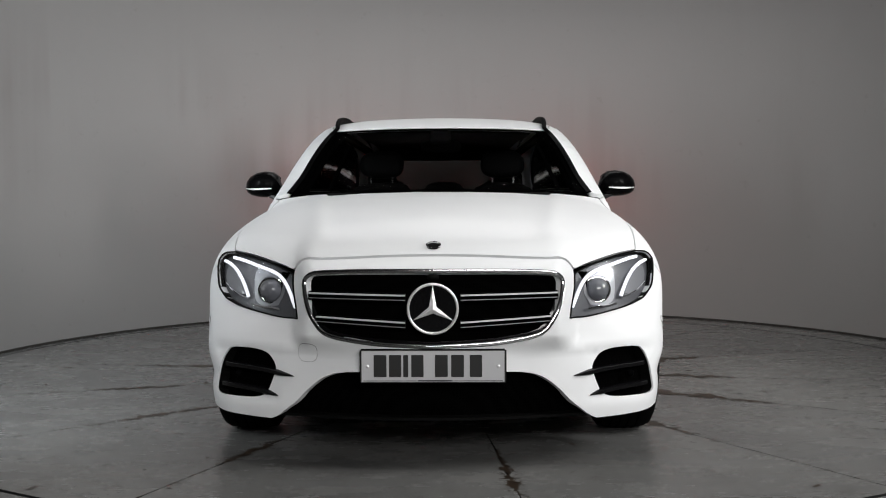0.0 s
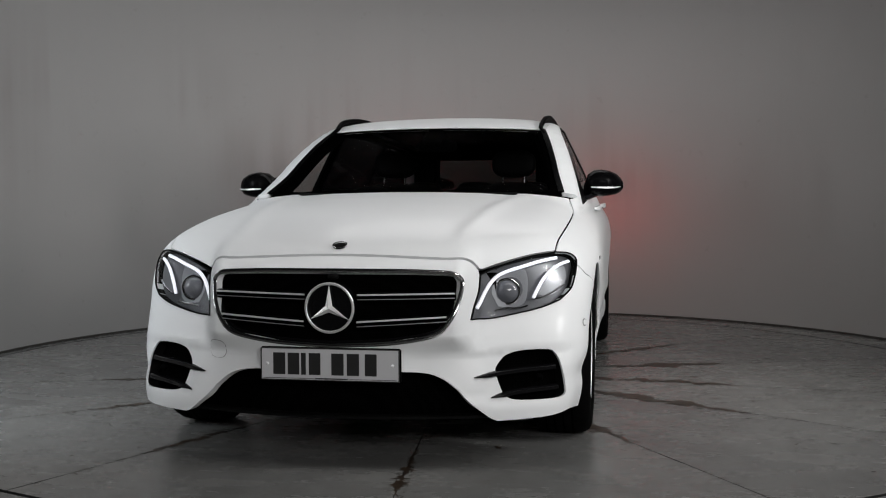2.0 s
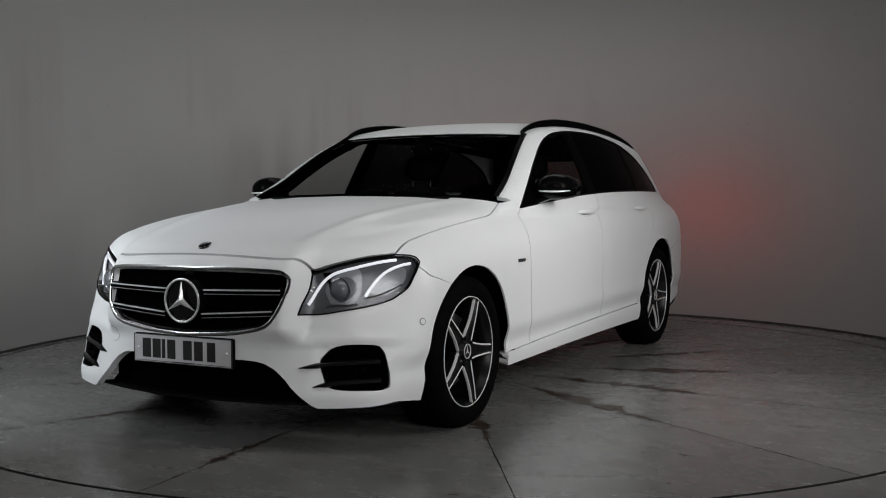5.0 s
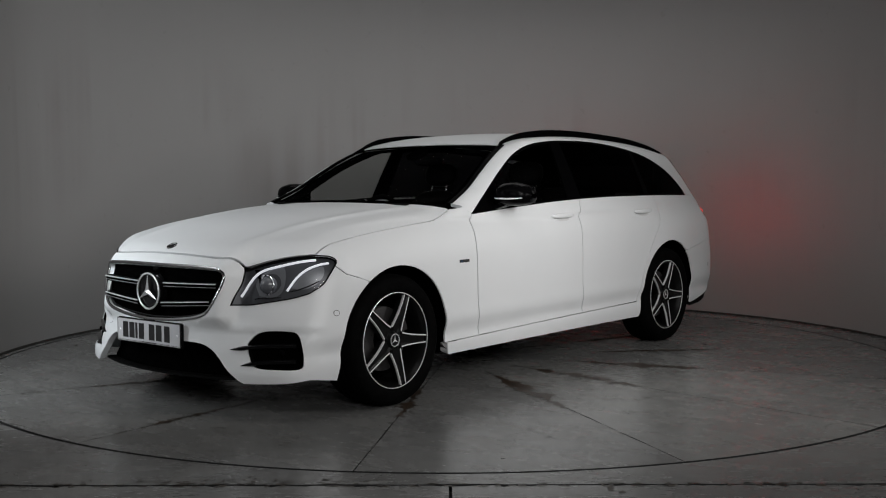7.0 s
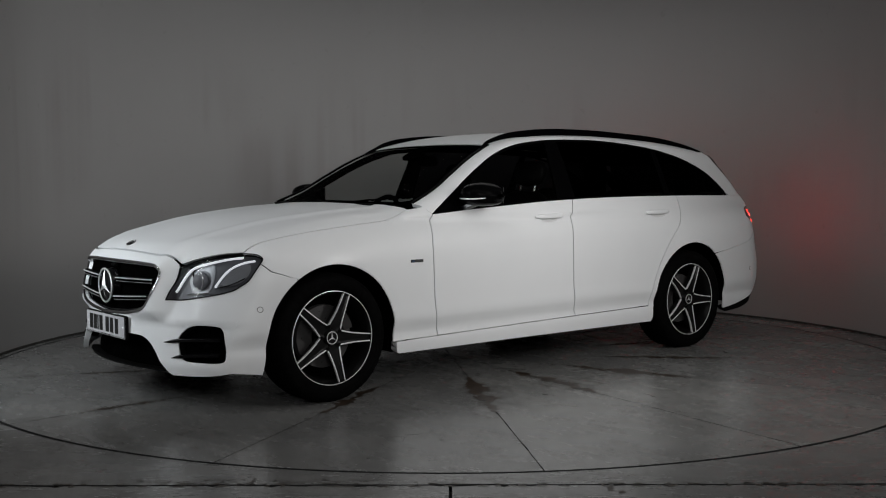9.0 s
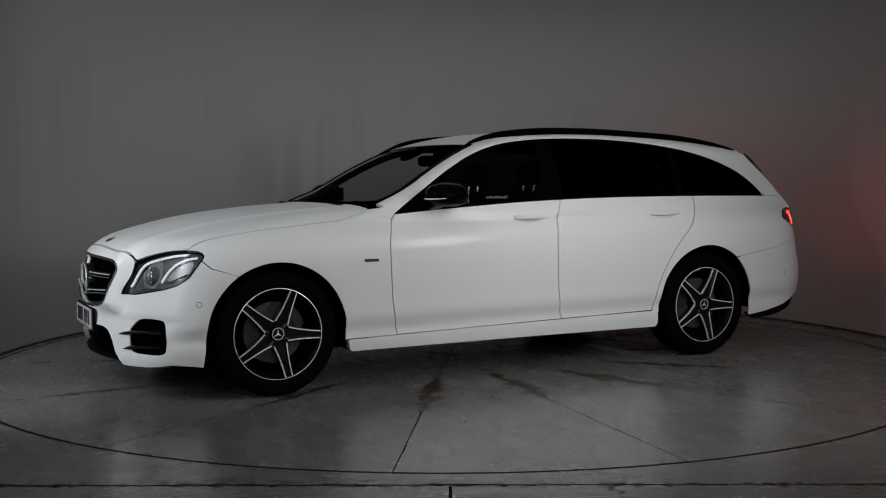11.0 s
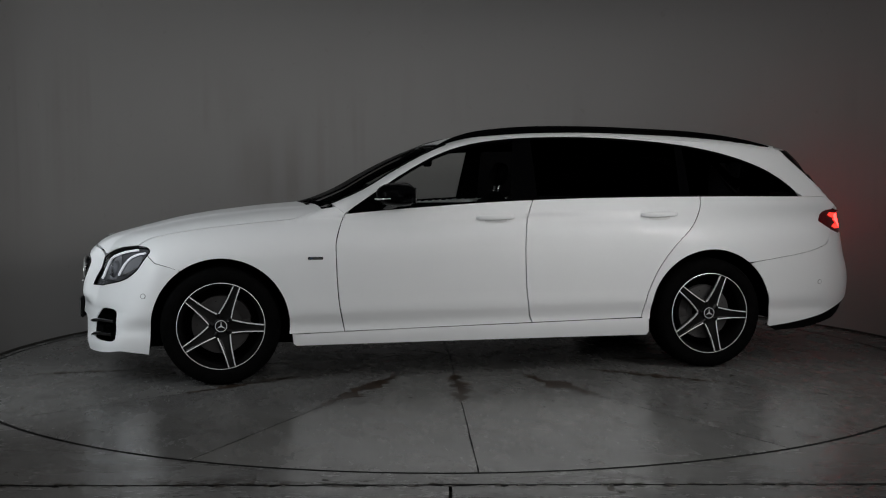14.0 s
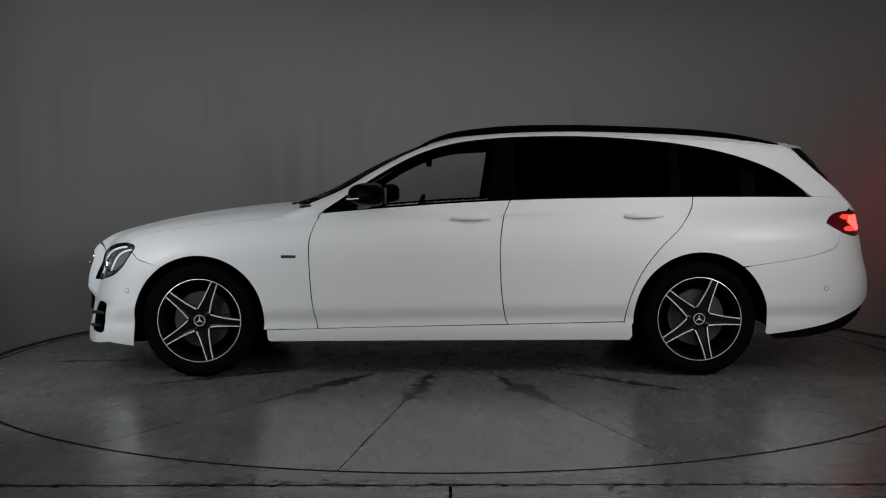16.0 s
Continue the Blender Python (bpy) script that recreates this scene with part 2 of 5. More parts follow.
# ---- turntable: wedge slabs that turn with the car ----
def turntable():
    table = new("turntable")
    tagged(table, "round concrete turntable of wedge slabs with stained joints", "turntable")
    rr = random.Random(3)
    joints = (-137.6, -112.0, -84.9, -58.6, -32.3, -8.8, 18.4, 44.7, 70.5, 96.5, 122.0, 147.5, 173.0, 198.0, 222.4)
    # stained stretch of each joint: from, to, breadth
    films = ((1.45, 2.1, 0.03), (1.85, 2.35, 0.032), (1.95, 2.6, 0.03), (1.2, 1.95, 0.05), (0.85, 1.85, 0.07), (0.7, 1.6, 0.07), (0.86, 1.66, 0.07), (1.05, 1.85, 0.05),
             (1.1, 1.7, 0.045), (1.3, 1.9, 0.045), (1.2, 1.8, 0.04), (1.0, 1.6, 0.04), (1.3, 1.9, 0.035), (1.5, 2.0, 0.035))
    n = 14
    g = 0.0022
    for i in range(n):
        a0, a1 = radians(joints[i]), radians(joints[i + 1])
        pts = []
        for k in range(25):
            r = 0.02 + (RT - 0.02) * k / 24
            w = g + max(0, rr.gauss(0, 0.0022))
            pts.append((r * math.cos(a0 + w / r), r * math.sin(a0 + w / r)))
        for k in range(1, 20):
            a = a0 + (a1 - a0) * k / 20
            pts.append((RT * math.cos(a), RT * math.sin(a)))
        for k in range(24, -1, -1):
            r = 0.02 + (RT - 0.02) * k / 24
            w = g + max(0, rr.gauss(0, 0.0022))
            pts.append((r * math.cos(a1 - w / r), r * math.sin(a1 - w / r)))
        stone("slab", table, pts, 0.024)
        # stain along the joint: an uneven thin film
        r0, r1, wide = films[i]
        s = 150
        left, right = [], []
        for k in range(s + 1):
            u = k / s
            r = r0 + (r1 - r0) * u
            env = wide * math.sin(math.pi * u) ** 0.7
            h, h2 = (max(0.0015, env * (0.75 + 1.7 * noise.noise((i * 3.1, u * 9, q)) + 0.9 * noise.noise((i * 5.3, u * 31, q)) + 0.5 * noise.noise((i, u * 80, q)))) for q in (0.3, 7.3))
            left.append((r * math.cos(a0 + h / r * 0.7), r * math.sin(a0 + h / r * 0.7), 0.0015))
            right.append((r * math.cos(a0 - h2 / r * 0.7), r * math.sin(a0 - h2 / r * 0.7), 0.0015))
        solid("stain", STAIN, table, left + right, [(k, s + 1 + k, s + 2 + k, k + 1) for k in range(s)])
    rs = random.Random(21)
    v, f = [], []

    def fleck(x, y, w, h, ang):
        i = len(v)
        for q in range(9):
            u, g_ = 2 * math.pi * q / 9, 0.4 + 0.9 * rs.random()
            px, py = w * g_ * math.cos(u), h * g_ * math.sin(u)
            v.append((x + px * math.cos(ang) - py * math.sin(ang), y + px * math.sin(ang) + py * math.cos(ang), 0.0012))
        f.append(tuple(range(i, i + 9)))

    # crumbs along the joints, thickest about the stained stretches
    for (r0, r1, wide), a in zip(films, joints):
        for _ in range(34):
            r = rs.gauss((r0 + r1) / 2, (r1 - r0) * 0.36)
            if 0.3 < r < RT - 0.05:
                off, ang = rs.gauss(0, wide * 0.7), radians(a)
                fleck(r * math.cos(ang) - off * math.sin(ang), r * math.sin(ang) + off * math.cos(ang), 0.004 + 0.022 * rs.random() ** 2, 0.002 + 0.005 * rs.random(), ang + rs.gauss(0, 0.5))
        for _ in range(7):
            r, ang = rs.uniform(r1, RT - 0.1), radians(a)
            fleck(r * math.cos(ang), r * math.sin(ang), 0.006 + 0.014 * rs.random(), 0.003 + 0.002 * rs.random(), ang + rs.choice((0, 0, 1.5)))
    for _ in range(260):
        r, t = RT * math.sqrt(rs.uniform(0.08, 0.96)), rs.uniform(0, 2 * math.pi)
        big = rs.random() ** 5
        w, h, ang = 0.006 + 0.035 * big, 0.003 + 0.008 * big, rs.choice((t, t + 1.57)) + rs.gauss(0, 0.3)
        i = len(v)
        for q in range(8):
            u, s = 2 * math.pi * q / 8, 0.45 + 0.8 * rs.random()
            px, py = w * s * math.cos(u), h * s * math.sin(u)
            v.append((r * math.cos(t) + px * math.cos(ang) - py * math.sin(ang), r * math.sin(t) + px * math.sin(ang) + py * math.cos(ang), 0.0012))
        f.append(tuple(range(i, i + 8)))
    tagged(solid("scuffing", STAIN, table, v, f), kind="stuff")
    return table


TABLE = turntable()


def chips():
    """Crumbled spots along the long joint and thin dirt marks beside it."""
    rr = random.Random(11)
    v, f = [], []

    def spot(x, y, w, h, ang):
        i = len(v)
        k = 9
        for q in range(k):
            u = 2 * math.pi * q / k
            s = 0.55 + 0.6 * rr.random()
            px, py = w * s * math.cos(u), h * s * math.sin(u)
            v.append((x + px * math.cos(ang) - py * math.sin(ang), y + px * math.sin(ang) + py * math.cos(ang), 0.0012))
        f.append(tuple(range(i, i + k)))

    for _ in range(70):
        spot(rr.gauss(-0.75, 0.35), -3.065 + rr.gauss(0, 0.022), 0.006 + 0.012 * rr.random(), 0.003 + 0.004 * rr.random(), rr.gauss(0, 0.5))
    for _ in range(84):
        spot(rr.uniform(-1.9, 2.2), -3.118 + rr.choice((-1, 1)) * (0.012 + 0.006 * rr.random()), 0.012 + 0.03 * rr.random() ** 2, 0.006 + 0.008 * rr.random(), rr.gauss(0, 0.2))
    for k in range(5):
        spot(0.60 + rr.gauss(0, 0.012), -3.10 - 0.03 * k, 0.012, 0.02, 0)
    ob = solid("floor_chips", STAIN, None, v, f)
    tagged(ob, "small dark crumbled chips along a concrete floor joint", "floor chips", kind="stuff")


chips()


# ---- the car's skin: a lower body and a cabin blended as one solid, sliced into panels ----
from mathutils.geometry import delaunay_2d_cdt

OX, OY = 0.065, 1.474      # the car's middle of turning, behind its front axle


def line(xs, ys):
    """A smooth curve through a few heights."""
    xs, ys = np.array(xs, float), np.array(ys, float)
    d = np.gradient(ys, xs)

    def at(x):
        x = np.clip(x, xs[0], xs[-1])
        i = np.clip(np.searchsorted(xs, x) - 1, 0, len(xs) - 2)
        h = xs[i + 1] - xs[i]
        u = (x - xs[i]) / h
        return (2 * u**3 - 3 * u**2 + 1) * ys[i] + (u**3 - 2 * u**2 + u) * h * d[i] + (3 * u**2 - 2 * u**3) * ys[i + 1] + (u**3 - u**2) * h * d[i + 1]
    return at


PLAN = line((-0.95, -0.7, -0.5, -0.3, 0.0, 0.5, 1.2, 2.0, 2.6, 2.94, 3.3, 3.7, 4.1), (0.80, 0.86, 0.895, 0.918, 0.932, 0.93, 0.918, 0.918, 0.926, 0.932, 0.915, 0.868, 0.78))
TUCK = line((0.1, 0.2, 0.285, 0.32, 0.40, 0.5, 0.65, 0.75, 0.85, 0.92, 1.0, 1.1), (-0.07, -0.035, -0.024, -0.028, -0.006, -0.004, 0.0, -0.002, -0.013, -0.032, -0.062, -0.11))
HOOD_Z = line((-0.95, -0.84, -0.76, -0.68, -0.56, -0.44, -0.26, -0.09, 0.09, 0.26, 0.44, 0.6, 0.9, 1.4, 2.0, 2.6, 3.1, 3.7, 4.1),
              (0.71, 0.758, 0.795, 0.828, 0.864, 0.895, 0.938, 0.968, 0.991, 1.010, 1.024, 1.035, 1.047, 1.10, 1.115, 1.11, 1.075, 1.05, 1.02))
NOSE = line((0.1, 0.17, 0.28, 0.36, 0.45, 0.5, 0.55, 0.65, 0.73, 0.79, 0.9, 1.1), (-0.855, -0.868, -0.862, -0.85, -0.842, -0.842, -0.838, -0.823, -0.803, -0.778, -0.70, -0.5))
BOW = line((0.1, 0.35, 0.45, 0.55, 0.8, 1.1), (0.34, 0.35, 0.40, 0.45, 0.47, 0.47))
TAIL = line((0.15, 0.25, 0.39, 0.5, 0.57, 0.67, 0.8, 0.96, 1.1), (3.98, 4.03, 4.09, 4.105, 4.10, 4.075, 4.05, 4.01, 3.95))
CABIN = line((0.3, 0.65, 1.0, 1.5, 2.0, 2.5, 3.0, 3.3, 3.64, 4.0), (0.78, 0.805, 0.832, 0.846, 0.846, 0.832, 0.793, 0.757, 0.70, 0.63))
SCREEN = line((0.9, 1.0, 1.02, 1.10, 1.2, 1.288, 1.36, 1.40, 1.44, 1.5), (0.20, 0.44, 0.49, 0.69, 0.875, 1.045, 1.21, 1.32, 1.46, 1.7))
ROOF_Z = line((0.9, 1.2, 1.4, 1.7, 2.1, 2.6, 3.0, 3.4, 3.66, 3.9), (1.27, 1.375, 1.428, 1.464, 1.48, 1.47, 1.447, 1.408, 1.377, 1.34))
BACK = line((0.9, 1.0, 1.077, 1.2, 1.35, 1.42, 1.5), (4.06, 3.985, 3.912, 3.812, 3.685, 3.63, 3.57))


def smax(a, b, k):
    h = np.maximum(k - np.abs(a - b), 0) / k
    return np.maximum(a, b) + h * h * k / 4


def skin(p):
    """Below zero inside the car's smooth outer form."""
    x, y, z = np.abs(p[:, 0]), p[:, 1], p[:, 2]
    flare = 0.005 * np.exp(-((np.hypot(y, z - 0.338) - 0.40) / 0.08) ** 2) + 0.005 * np.exp(-((np.hypot(y - 2.945, z - 0.338) - 0.41) / 0.08) ** 2)
    crease = 0.0004 * np.exp(-((z - 0.80 - 0.012 * (y - 1)) / 0.03) ** 2) * np.clip((y - 0.2) / 0.6, 0, 1)
    side = x - (PLAN(y) + TUCK(z - 0.02 * np.clip((y - 0.7) / 1.8, 0, 1) * np.clip((0.6 - z) / 0.2, 0, 1)) + flare + crease)
    rib = 0.009 * np.exp(-((x - 0.44 - 0.12 * np.clip(y + 0.6, 0, 1.2)) / 0.045) ** 2) * np.clip((0.6 - y) / 0.12, 0, 1) * np.clip((y + 0.72) / 0.2, 0, 1)
    deck = z - (HOOD_Z(y) + rib - 0.075 * x**2 - 0.10 * np.clip(x - 0.55, 0, 1) ** 2)

    def step(q):
        q = np.clip(q, 0, 1)
        return q * q * (3 - 2 * q)
    # the grille stands almost flat; the lamps beside it sweep back
    flat = (1 - step((x - 0.445) / 0.09)) * step((z - 0.43) / 0.07) * (1 - 0.55 * step((z - 0.75) / 0.09))
    swept = BOW(z) * x**2 + 0.015 * step((z - 0.43) / 0.07) * step((x - 0.445) / 0.09) * (1 - step((x - 0.52) / 0.2))
    front = (NOSE(z) + flat * 0.19 * x**2 + (1 - flat) * swept + 0.04 * x**6) - y
    # the bumper's ledge under the lamps and the hollow round the side intakes
    hollow = np.maximum(np.maximum(np.abs(x - 0.705) - 0.10, np.abs(z - 0.347) - 0.062), 0.0)
    front = front + 0.007 * step((0.452 - z) / 0.03) * step((x - 0.24) / 0.12) * step((z - 0.235) / 0.06) + 0.007 * step(1 - hollow / 0.055)
    rear = y - (TAIL(z) + 0.026 - 0.20 * x**2 - 0.45 * x**6)
    low = smax(smax(side, deck, 0.21), smax(front, rear, 0.01), 0.085)
    lean = x - (CABIN(y) - 0.43 * (z - 1.04) - 0.12 * (z - 1.04) ** 2)
    roof = z - (ROOF_Z(y) + 0.008 - 0.075 * x**2 - 0.25 * np.clip(x - 0.4, 0, 1) ** 2)
    screen = (SCREEN(z) + 0.25 * x**2) - y
    back = y - (BACK(z) - 0.16 * x**2)
    top = smax(smax(lean, roof, 0.05), smax(screen * 0.55, back * 0.7, 0.01), 0.035)
    top = smax(top, 0.95 - z, 0.02)
    return -smax(-low, -top, 0.035)


def normals(p):
    e = 0.004
    g = np.stack([skin(p + e * np.eye(3)[i]) - skin(p - e * np.eye(3)[i]) for i in range(3)], 1)
    return g / (np.linalg.norm(g, axis=1)[:, None] + 1e-12)


VIEWS = {"side": (0, (1, 2), 1.2, 0.0), "front": (1, (0, 2), -1.1, 1.2), "top": (2, (0, 1), 1.65, 0.7), "rear": (1, (0, 2), 4.3, 3.0), "under": (2, (0, 1), 0.0, 0.9)}


def onto(view, uv):
    """Places on the skin under the points of a plan drawn from the side, the front, above or behind."""
    ax, (i, j), a, b = VIEWS[view]
    uv = np.array(uv, float)
    p = np.zeros((len(uv), 3))
    p[:, i], p[:, j] = uv[:, 0], uv[:, 1]
    n = 90
    vals = []
    for k in range(n + 1):
        p[:, ax] = a + (b - a) * k / n
        vals.append(skin(p))
    vals = np.array(vals)
    inside = vals < 0
    first = np.where(inside.any(0), inside.argmax(0), vals.argmin(0))
    lo, hi = np.maximum(first - 1, 0) / n, first / n
    for _ in range(22):
        mid = (lo + hi) / 2
        p[:, ax] = a + (b - a) * mid
        neg = skin(p) < 0
        hi, lo = np.where(neg, mid, hi), np.where(neg, lo, mid)
    p[:, ax] = a + (b - a) * hi
    return p


def curve(pts, n=8):
    """A soft line through the points."""
    p = np.array(pts, float)
    q = np.vstack([2 * p[0] - p[1], p, 2 * p[-1] - p[-2]])
    out = []
    for i in range(1, len(q) - 2):
        for k in range(n):
            u = k / n
            out.append(0.5 * (2 * q[i] + (q[i + 1] - q[i - 1]) * u + (2 * q[i - 1] - 5 * q[i] + 4 * q[i + 1] - q[i + 2]) * u**2 + (3 * q[i] - q[i - 1] - 3 * q[i + 1] + q[i + 2]) * u**3))
    return [tuple(v) for v in out] + [tuple(p[-1])]


def arc(cy, cz, r, a0, a1, n=28):
    return [(cy + r * math.cos(radians(a0 + (a1 - a0) * k / n)), cz + r * math.sin(radians(a0 + (a1 - a0) * k / n))) for k in range(n + 1)]


def inside(poly, q):
    poly = np.array(poly)
    x, y = q[:, 0], q[:, 1]
    hit = np.zeros(len(q), bool)
    for (x0, y0), (x1, y1) in zip(poly, np.roll(poly, -1, 0)):
        if y0 != y1:
            hit ^= ((y0 > y) != (y1 > y)) & (x < (x1 - x0) * (y - y0) / (y1 - y0) + x0)
    return hit


def dense(loop, step):
    out = []
    for a, b in zip(loop, loop[1:] + loop[:1]):
        a, b = np.array(a, float), np.array(b, float)
        d = np.linalg.norm(b - a)
        if d < 1e-5:
            continue
        k = max(1, int(math.ceil(d / step)))
        out += [tuple(a + (b - a) * i / k) for i in range(k)]
    return out


def fill(outer, holes, step):
    """Triangles over an outline with holes."""
    loops = [dense(list(outer), step * 0.7)] + [dense(list(h), step * 0.6) for h in holes]
    pts, edges = [], []
    for lp in loops:
        s = len(pts)
        pts += lp
        edges += [(s + i, s + (i + 1) % len(lp)) for i in range(len(lp))]
    o = np.array(loops[0])
    gx = np.arange(o[:, 0].min() + step / 2, o[:, 0].max(), step)
    gy = np.arange(o[:, 1].min() + step / 2, o[:, 1].max(), step * 0.87)
    g = np.array([(x + (step / 2 if r % 2 else 0), y) for r, y in enumerate(gy) for x in gx]).reshape(-1, 2)
    if len(g):
        ok = inside(loops[0], g)
        for h in loops[1:]:
            ok &= ~inside(h, g)
        g = g[ok]
    if len(g):
        b = np.array(pts)
        far = np.array([((b - q) ** 2).sum(1).min() > (step * 0.45) ** 2 for q in g])
        pts = pts + [tuple(q) for q in g[far]]
    v, _, f, *_ = delaunay_2d_cdt([Vector(q) for q in pts], edges, [], 0, 1e-6)
    v = np.array([tuple(q) for q in v])
    f = np.array([tuple(t) for t in f if len(t) == 3])
    c = v[f].mean(1)
    ok = inside(loops[0], c)
    for h in loops[1:]:
        ok &= ~inside(h, c)
    return v, f[ok]


def sheet(name, parent, mat, p, n, f, depth, sign=1, label=""):
    """A panel of the skin with turned-in edges; n are its smooth normals."""
    used = np.unique(f)
    remap = -np.ones(len(p), int)
    remap[used] = np.arange(len(used))
    p, n, f = p[used], n[used], remap[f]
    # triangles look outwards
    t = np.cross(p[f[:, 1]] - p[f[:, 0]], p[f[:, 2]] - p[f[:, 0]])
    flip = (t * n[f].mean(1)).sum(1) < 0
    f[flip] = f[flip][:, ::-1]
    count = {}
    for a, b, c in f:
        for e in ((a, b), (b, c), (c, a)):
            count[e] = 1
    rim = [e for e in count if (e[1], e[0]) not in count]
    verts, faces, nn = [tuple(v) for v in p], [tuple(int(i) for i in t) for t in f], [tuple(v) for v in n]
    if depth:
        at = {}
        for a, b in rim:
            for i in (a, b):
                if i not in at:
                    at[i] = len(verts)
                    verts += [tuple(p[i]), tuple(p[i] - n[i] * depth)]
                    nn += [(0, 0, 0), (0, 0, 0)]
            faces.append((at[b], at[a], at[a] + 1, at[b] + 1))
    verts = [(sign * (x - 0) - OX, y - OY, z) for x, y, z in verts]
    nn = [(sign * x, y, z) for x, y, z in nn]
    if sign < 0:
        faces = [q[::-1] for q in faces]
    me = mesh_of(name, verts, faces, mat, True)
    me.normals_split_custom_set_from_vertices(nn)
    ob = new(name, me)
    ob.parent = parent
    return tagged(ob, label) if label else ob


def panel(name, parent, mat, view, outer, holes=(), step=0.03, depth=0.022, sign=1, lift=0.0, label=""):
    v, f = fill(outer, holes, step)
    p = onto(view, v)
    n = normals(p)
    return sheet(name, parent, mat, p + n * lift, n, f, depth, sign, label)


def both(pts):
    """A half outline from the middle to the middle, mirrored to a whole one."""
    return list(pts) + [(-x, y) for x, y in reversed(pts) if abs(x) > 1e-6]


# ---- car materials ----
def car_paint():
    m, n, l, b = material("white_car_paint")
    cloud = tex(n, l, "ShaderNodeTexNoise", 3.0, mapped(n, l), Detail=3.0)
    c = mix(n, l, (0.735, 0.748, 0.76), (0.778, 0.788, 0.796), cloud.outputs["Fac"])
    l.new(c, b.inputs["Base Color"])
    b.inputs["Roughness"].default_value = 0.5
    b.inputs["Coat Weight"].default_value = 0.16
    b.inputs["Coat Roughness"].default_value = 0.12
    return m


def rubber():
    m, n, l, b = material("tyre_rubber")
    d = tex(n, l, "ShaderNodeTexNoise", 30.0, mapped(n, l), Detail=4.0)
    l.new(ramp(n, l, d.outputs["Fac"], (0.3, 0.0012), (0.8, 0.0035)), b.inputs["Base Color"])
    b.inputs["Roughness"].default_value = 0.8
    b.inputs["Specular IOR Level"].default_value = 0.03
    bump(n, l, b, d.outputs["Fac"], 0.2, 0.002)
    return m


def see_through(name, tint, ior=1.2, gloss=0.9):
    """Thin tinted pane: light passes straight, with a mirror-like sheen."""
    m = bpy.data.materials.new(name)
    m.use_nodes = True
    n, l = m.node_tree.nodes, m.node_tree.links
    n.remove(n["Principled BSDF"])
    tr, gl, mx, fr = n.new("ShaderNodeBsdfTransparent"), n.new("ShaderNodeBsdfGlossy"), n.new("ShaderNodeMixShader"), n.new("ShaderNodeFresnel")
    tr.inputs["Color"].default_value = (*tint, 1)
    gl.inputs["Roughness"].default_value = 0.08
    gl.inputs["Color"].default_value = (gloss, gloss, gloss, 1)
    fr.inputs["IOR"].default_value = ior
    l.new(fr.outputs["Fac"], mx.inputs["Fac"])
    l.new(tr.outputs["BSDF"], mx.inputs[1])
    l.new(gl.outputs["BSDF"], mx.inputs[2])
    l.new(mx.outputs["Shader"], n["Material Output"].inputs["Surface"])
    return m


def fine_mesh():
    m, n, l, b = material("black_grille_mesh")
    w = tex(n, l, "ShaderNodeTexVoronoi", 95.0, mapped(n, l), Randomness=0.0)
    l.new(ramp(n, l, w.outputs["Distance"], (0.3, 0.0006), (0.55, 0.0016)), b.inputs["Base Color"])
    b.inputs["Roughness"].default_value = 0.6
    b.inputs["Specular IOR Level"].default_value = 0.0
    bump(n, l, b, w.outputs["Distance"], 0.4, 0.003)
    return m


PAINT = car_paint()
GLOSS = plain("gloss_black_trim", (0.004, 0.004, 0.0045), 0.14, ior=1.4)
PILLAR = plain("black_pillar_trim", (0.0015, 0.0015, 0.0017), 0.4, ior=1.2, spec=0.02)
PLASTIC = plain("matt_black_plastic", (0.003, 0.003, 0.003), 0.6, spec=0.06)
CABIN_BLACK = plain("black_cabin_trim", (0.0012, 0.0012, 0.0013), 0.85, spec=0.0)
RUBBER = rubber()
CHROME = plain("chrome", (0.82, 0.82, 0.83), 0.12, 1.0)
SATIN = plain("satin_silver", (0.85, 0.85, 0.86), 0.38, 0.55)
STAR = plain("polished_star", (0.9, 0.9, 0.9), 0.3, 0.75)
MACHINED = plain("machined_alloy", (0.88, 0.88, 0.88), 0.36, 0.35)
WHEEL_BLACK = plain("black_wheel_lacquer", (0.004, 0.004, 0.004), 0.3, spec=0.25)
DISC = plain("brake_disc_steel", (0.055, 0.053, 0.053), 0.5, 0.4)
CLEAR = see_through("clear_tinted_glass", (0.8, 0.81, 0.8), 1.025)
WSCREEN = see_through("windscreen_glass", (0.5, 0.51, 0.5), 1.012, 0.3)
PRIVACY = see_through("privacy_glass", (0.02, 0.02, 0.022), 1.025)
LENS_COVER = see_through("headlamp_cover", (0.93, 0.94, 0.95))
LAMP_DARK = plain("headlamp_bezel", (0.085, 0.087, 0.095), 0.35, 0.3)
LAMP_GREY = plain("headlamp_reflector", (0.22, 0.225, 0.24), 0.3, 0.4)
DRL = plain("daytime_light_strip", (0.9, 0.9, 0.95), 0.3, emit=(0.92, 0.93, 1.0), glow=0.8)
RED_LENS = plain("dark_red_lens", (0.10, 0.004, 0.006), 0.12, coat=0.6)
RED_GLOW = plain("red_tail_light", (0.4, 0.01, 0.01), 0.25, emit=(1.0, 0.05, 0.035), glow=4.0)
RED_BACK = plain("red_rear_light", (0.4, 0.01, 0.01), 0.25, emit=(1.0, 0.022, 0.018), glow=27.0)
PLATE = plain("plate_white", (0.52, 0.52, 0.535), 0.45)
INK = plain("plate_black", (0.012, 0.012, 0.012), 0.5)
MESH = fine_mesh()
RING_GREY = plain("sensor_gap", (0.2, 0.2, 0.2), 0.6)
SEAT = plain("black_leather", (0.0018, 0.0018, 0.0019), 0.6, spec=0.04)


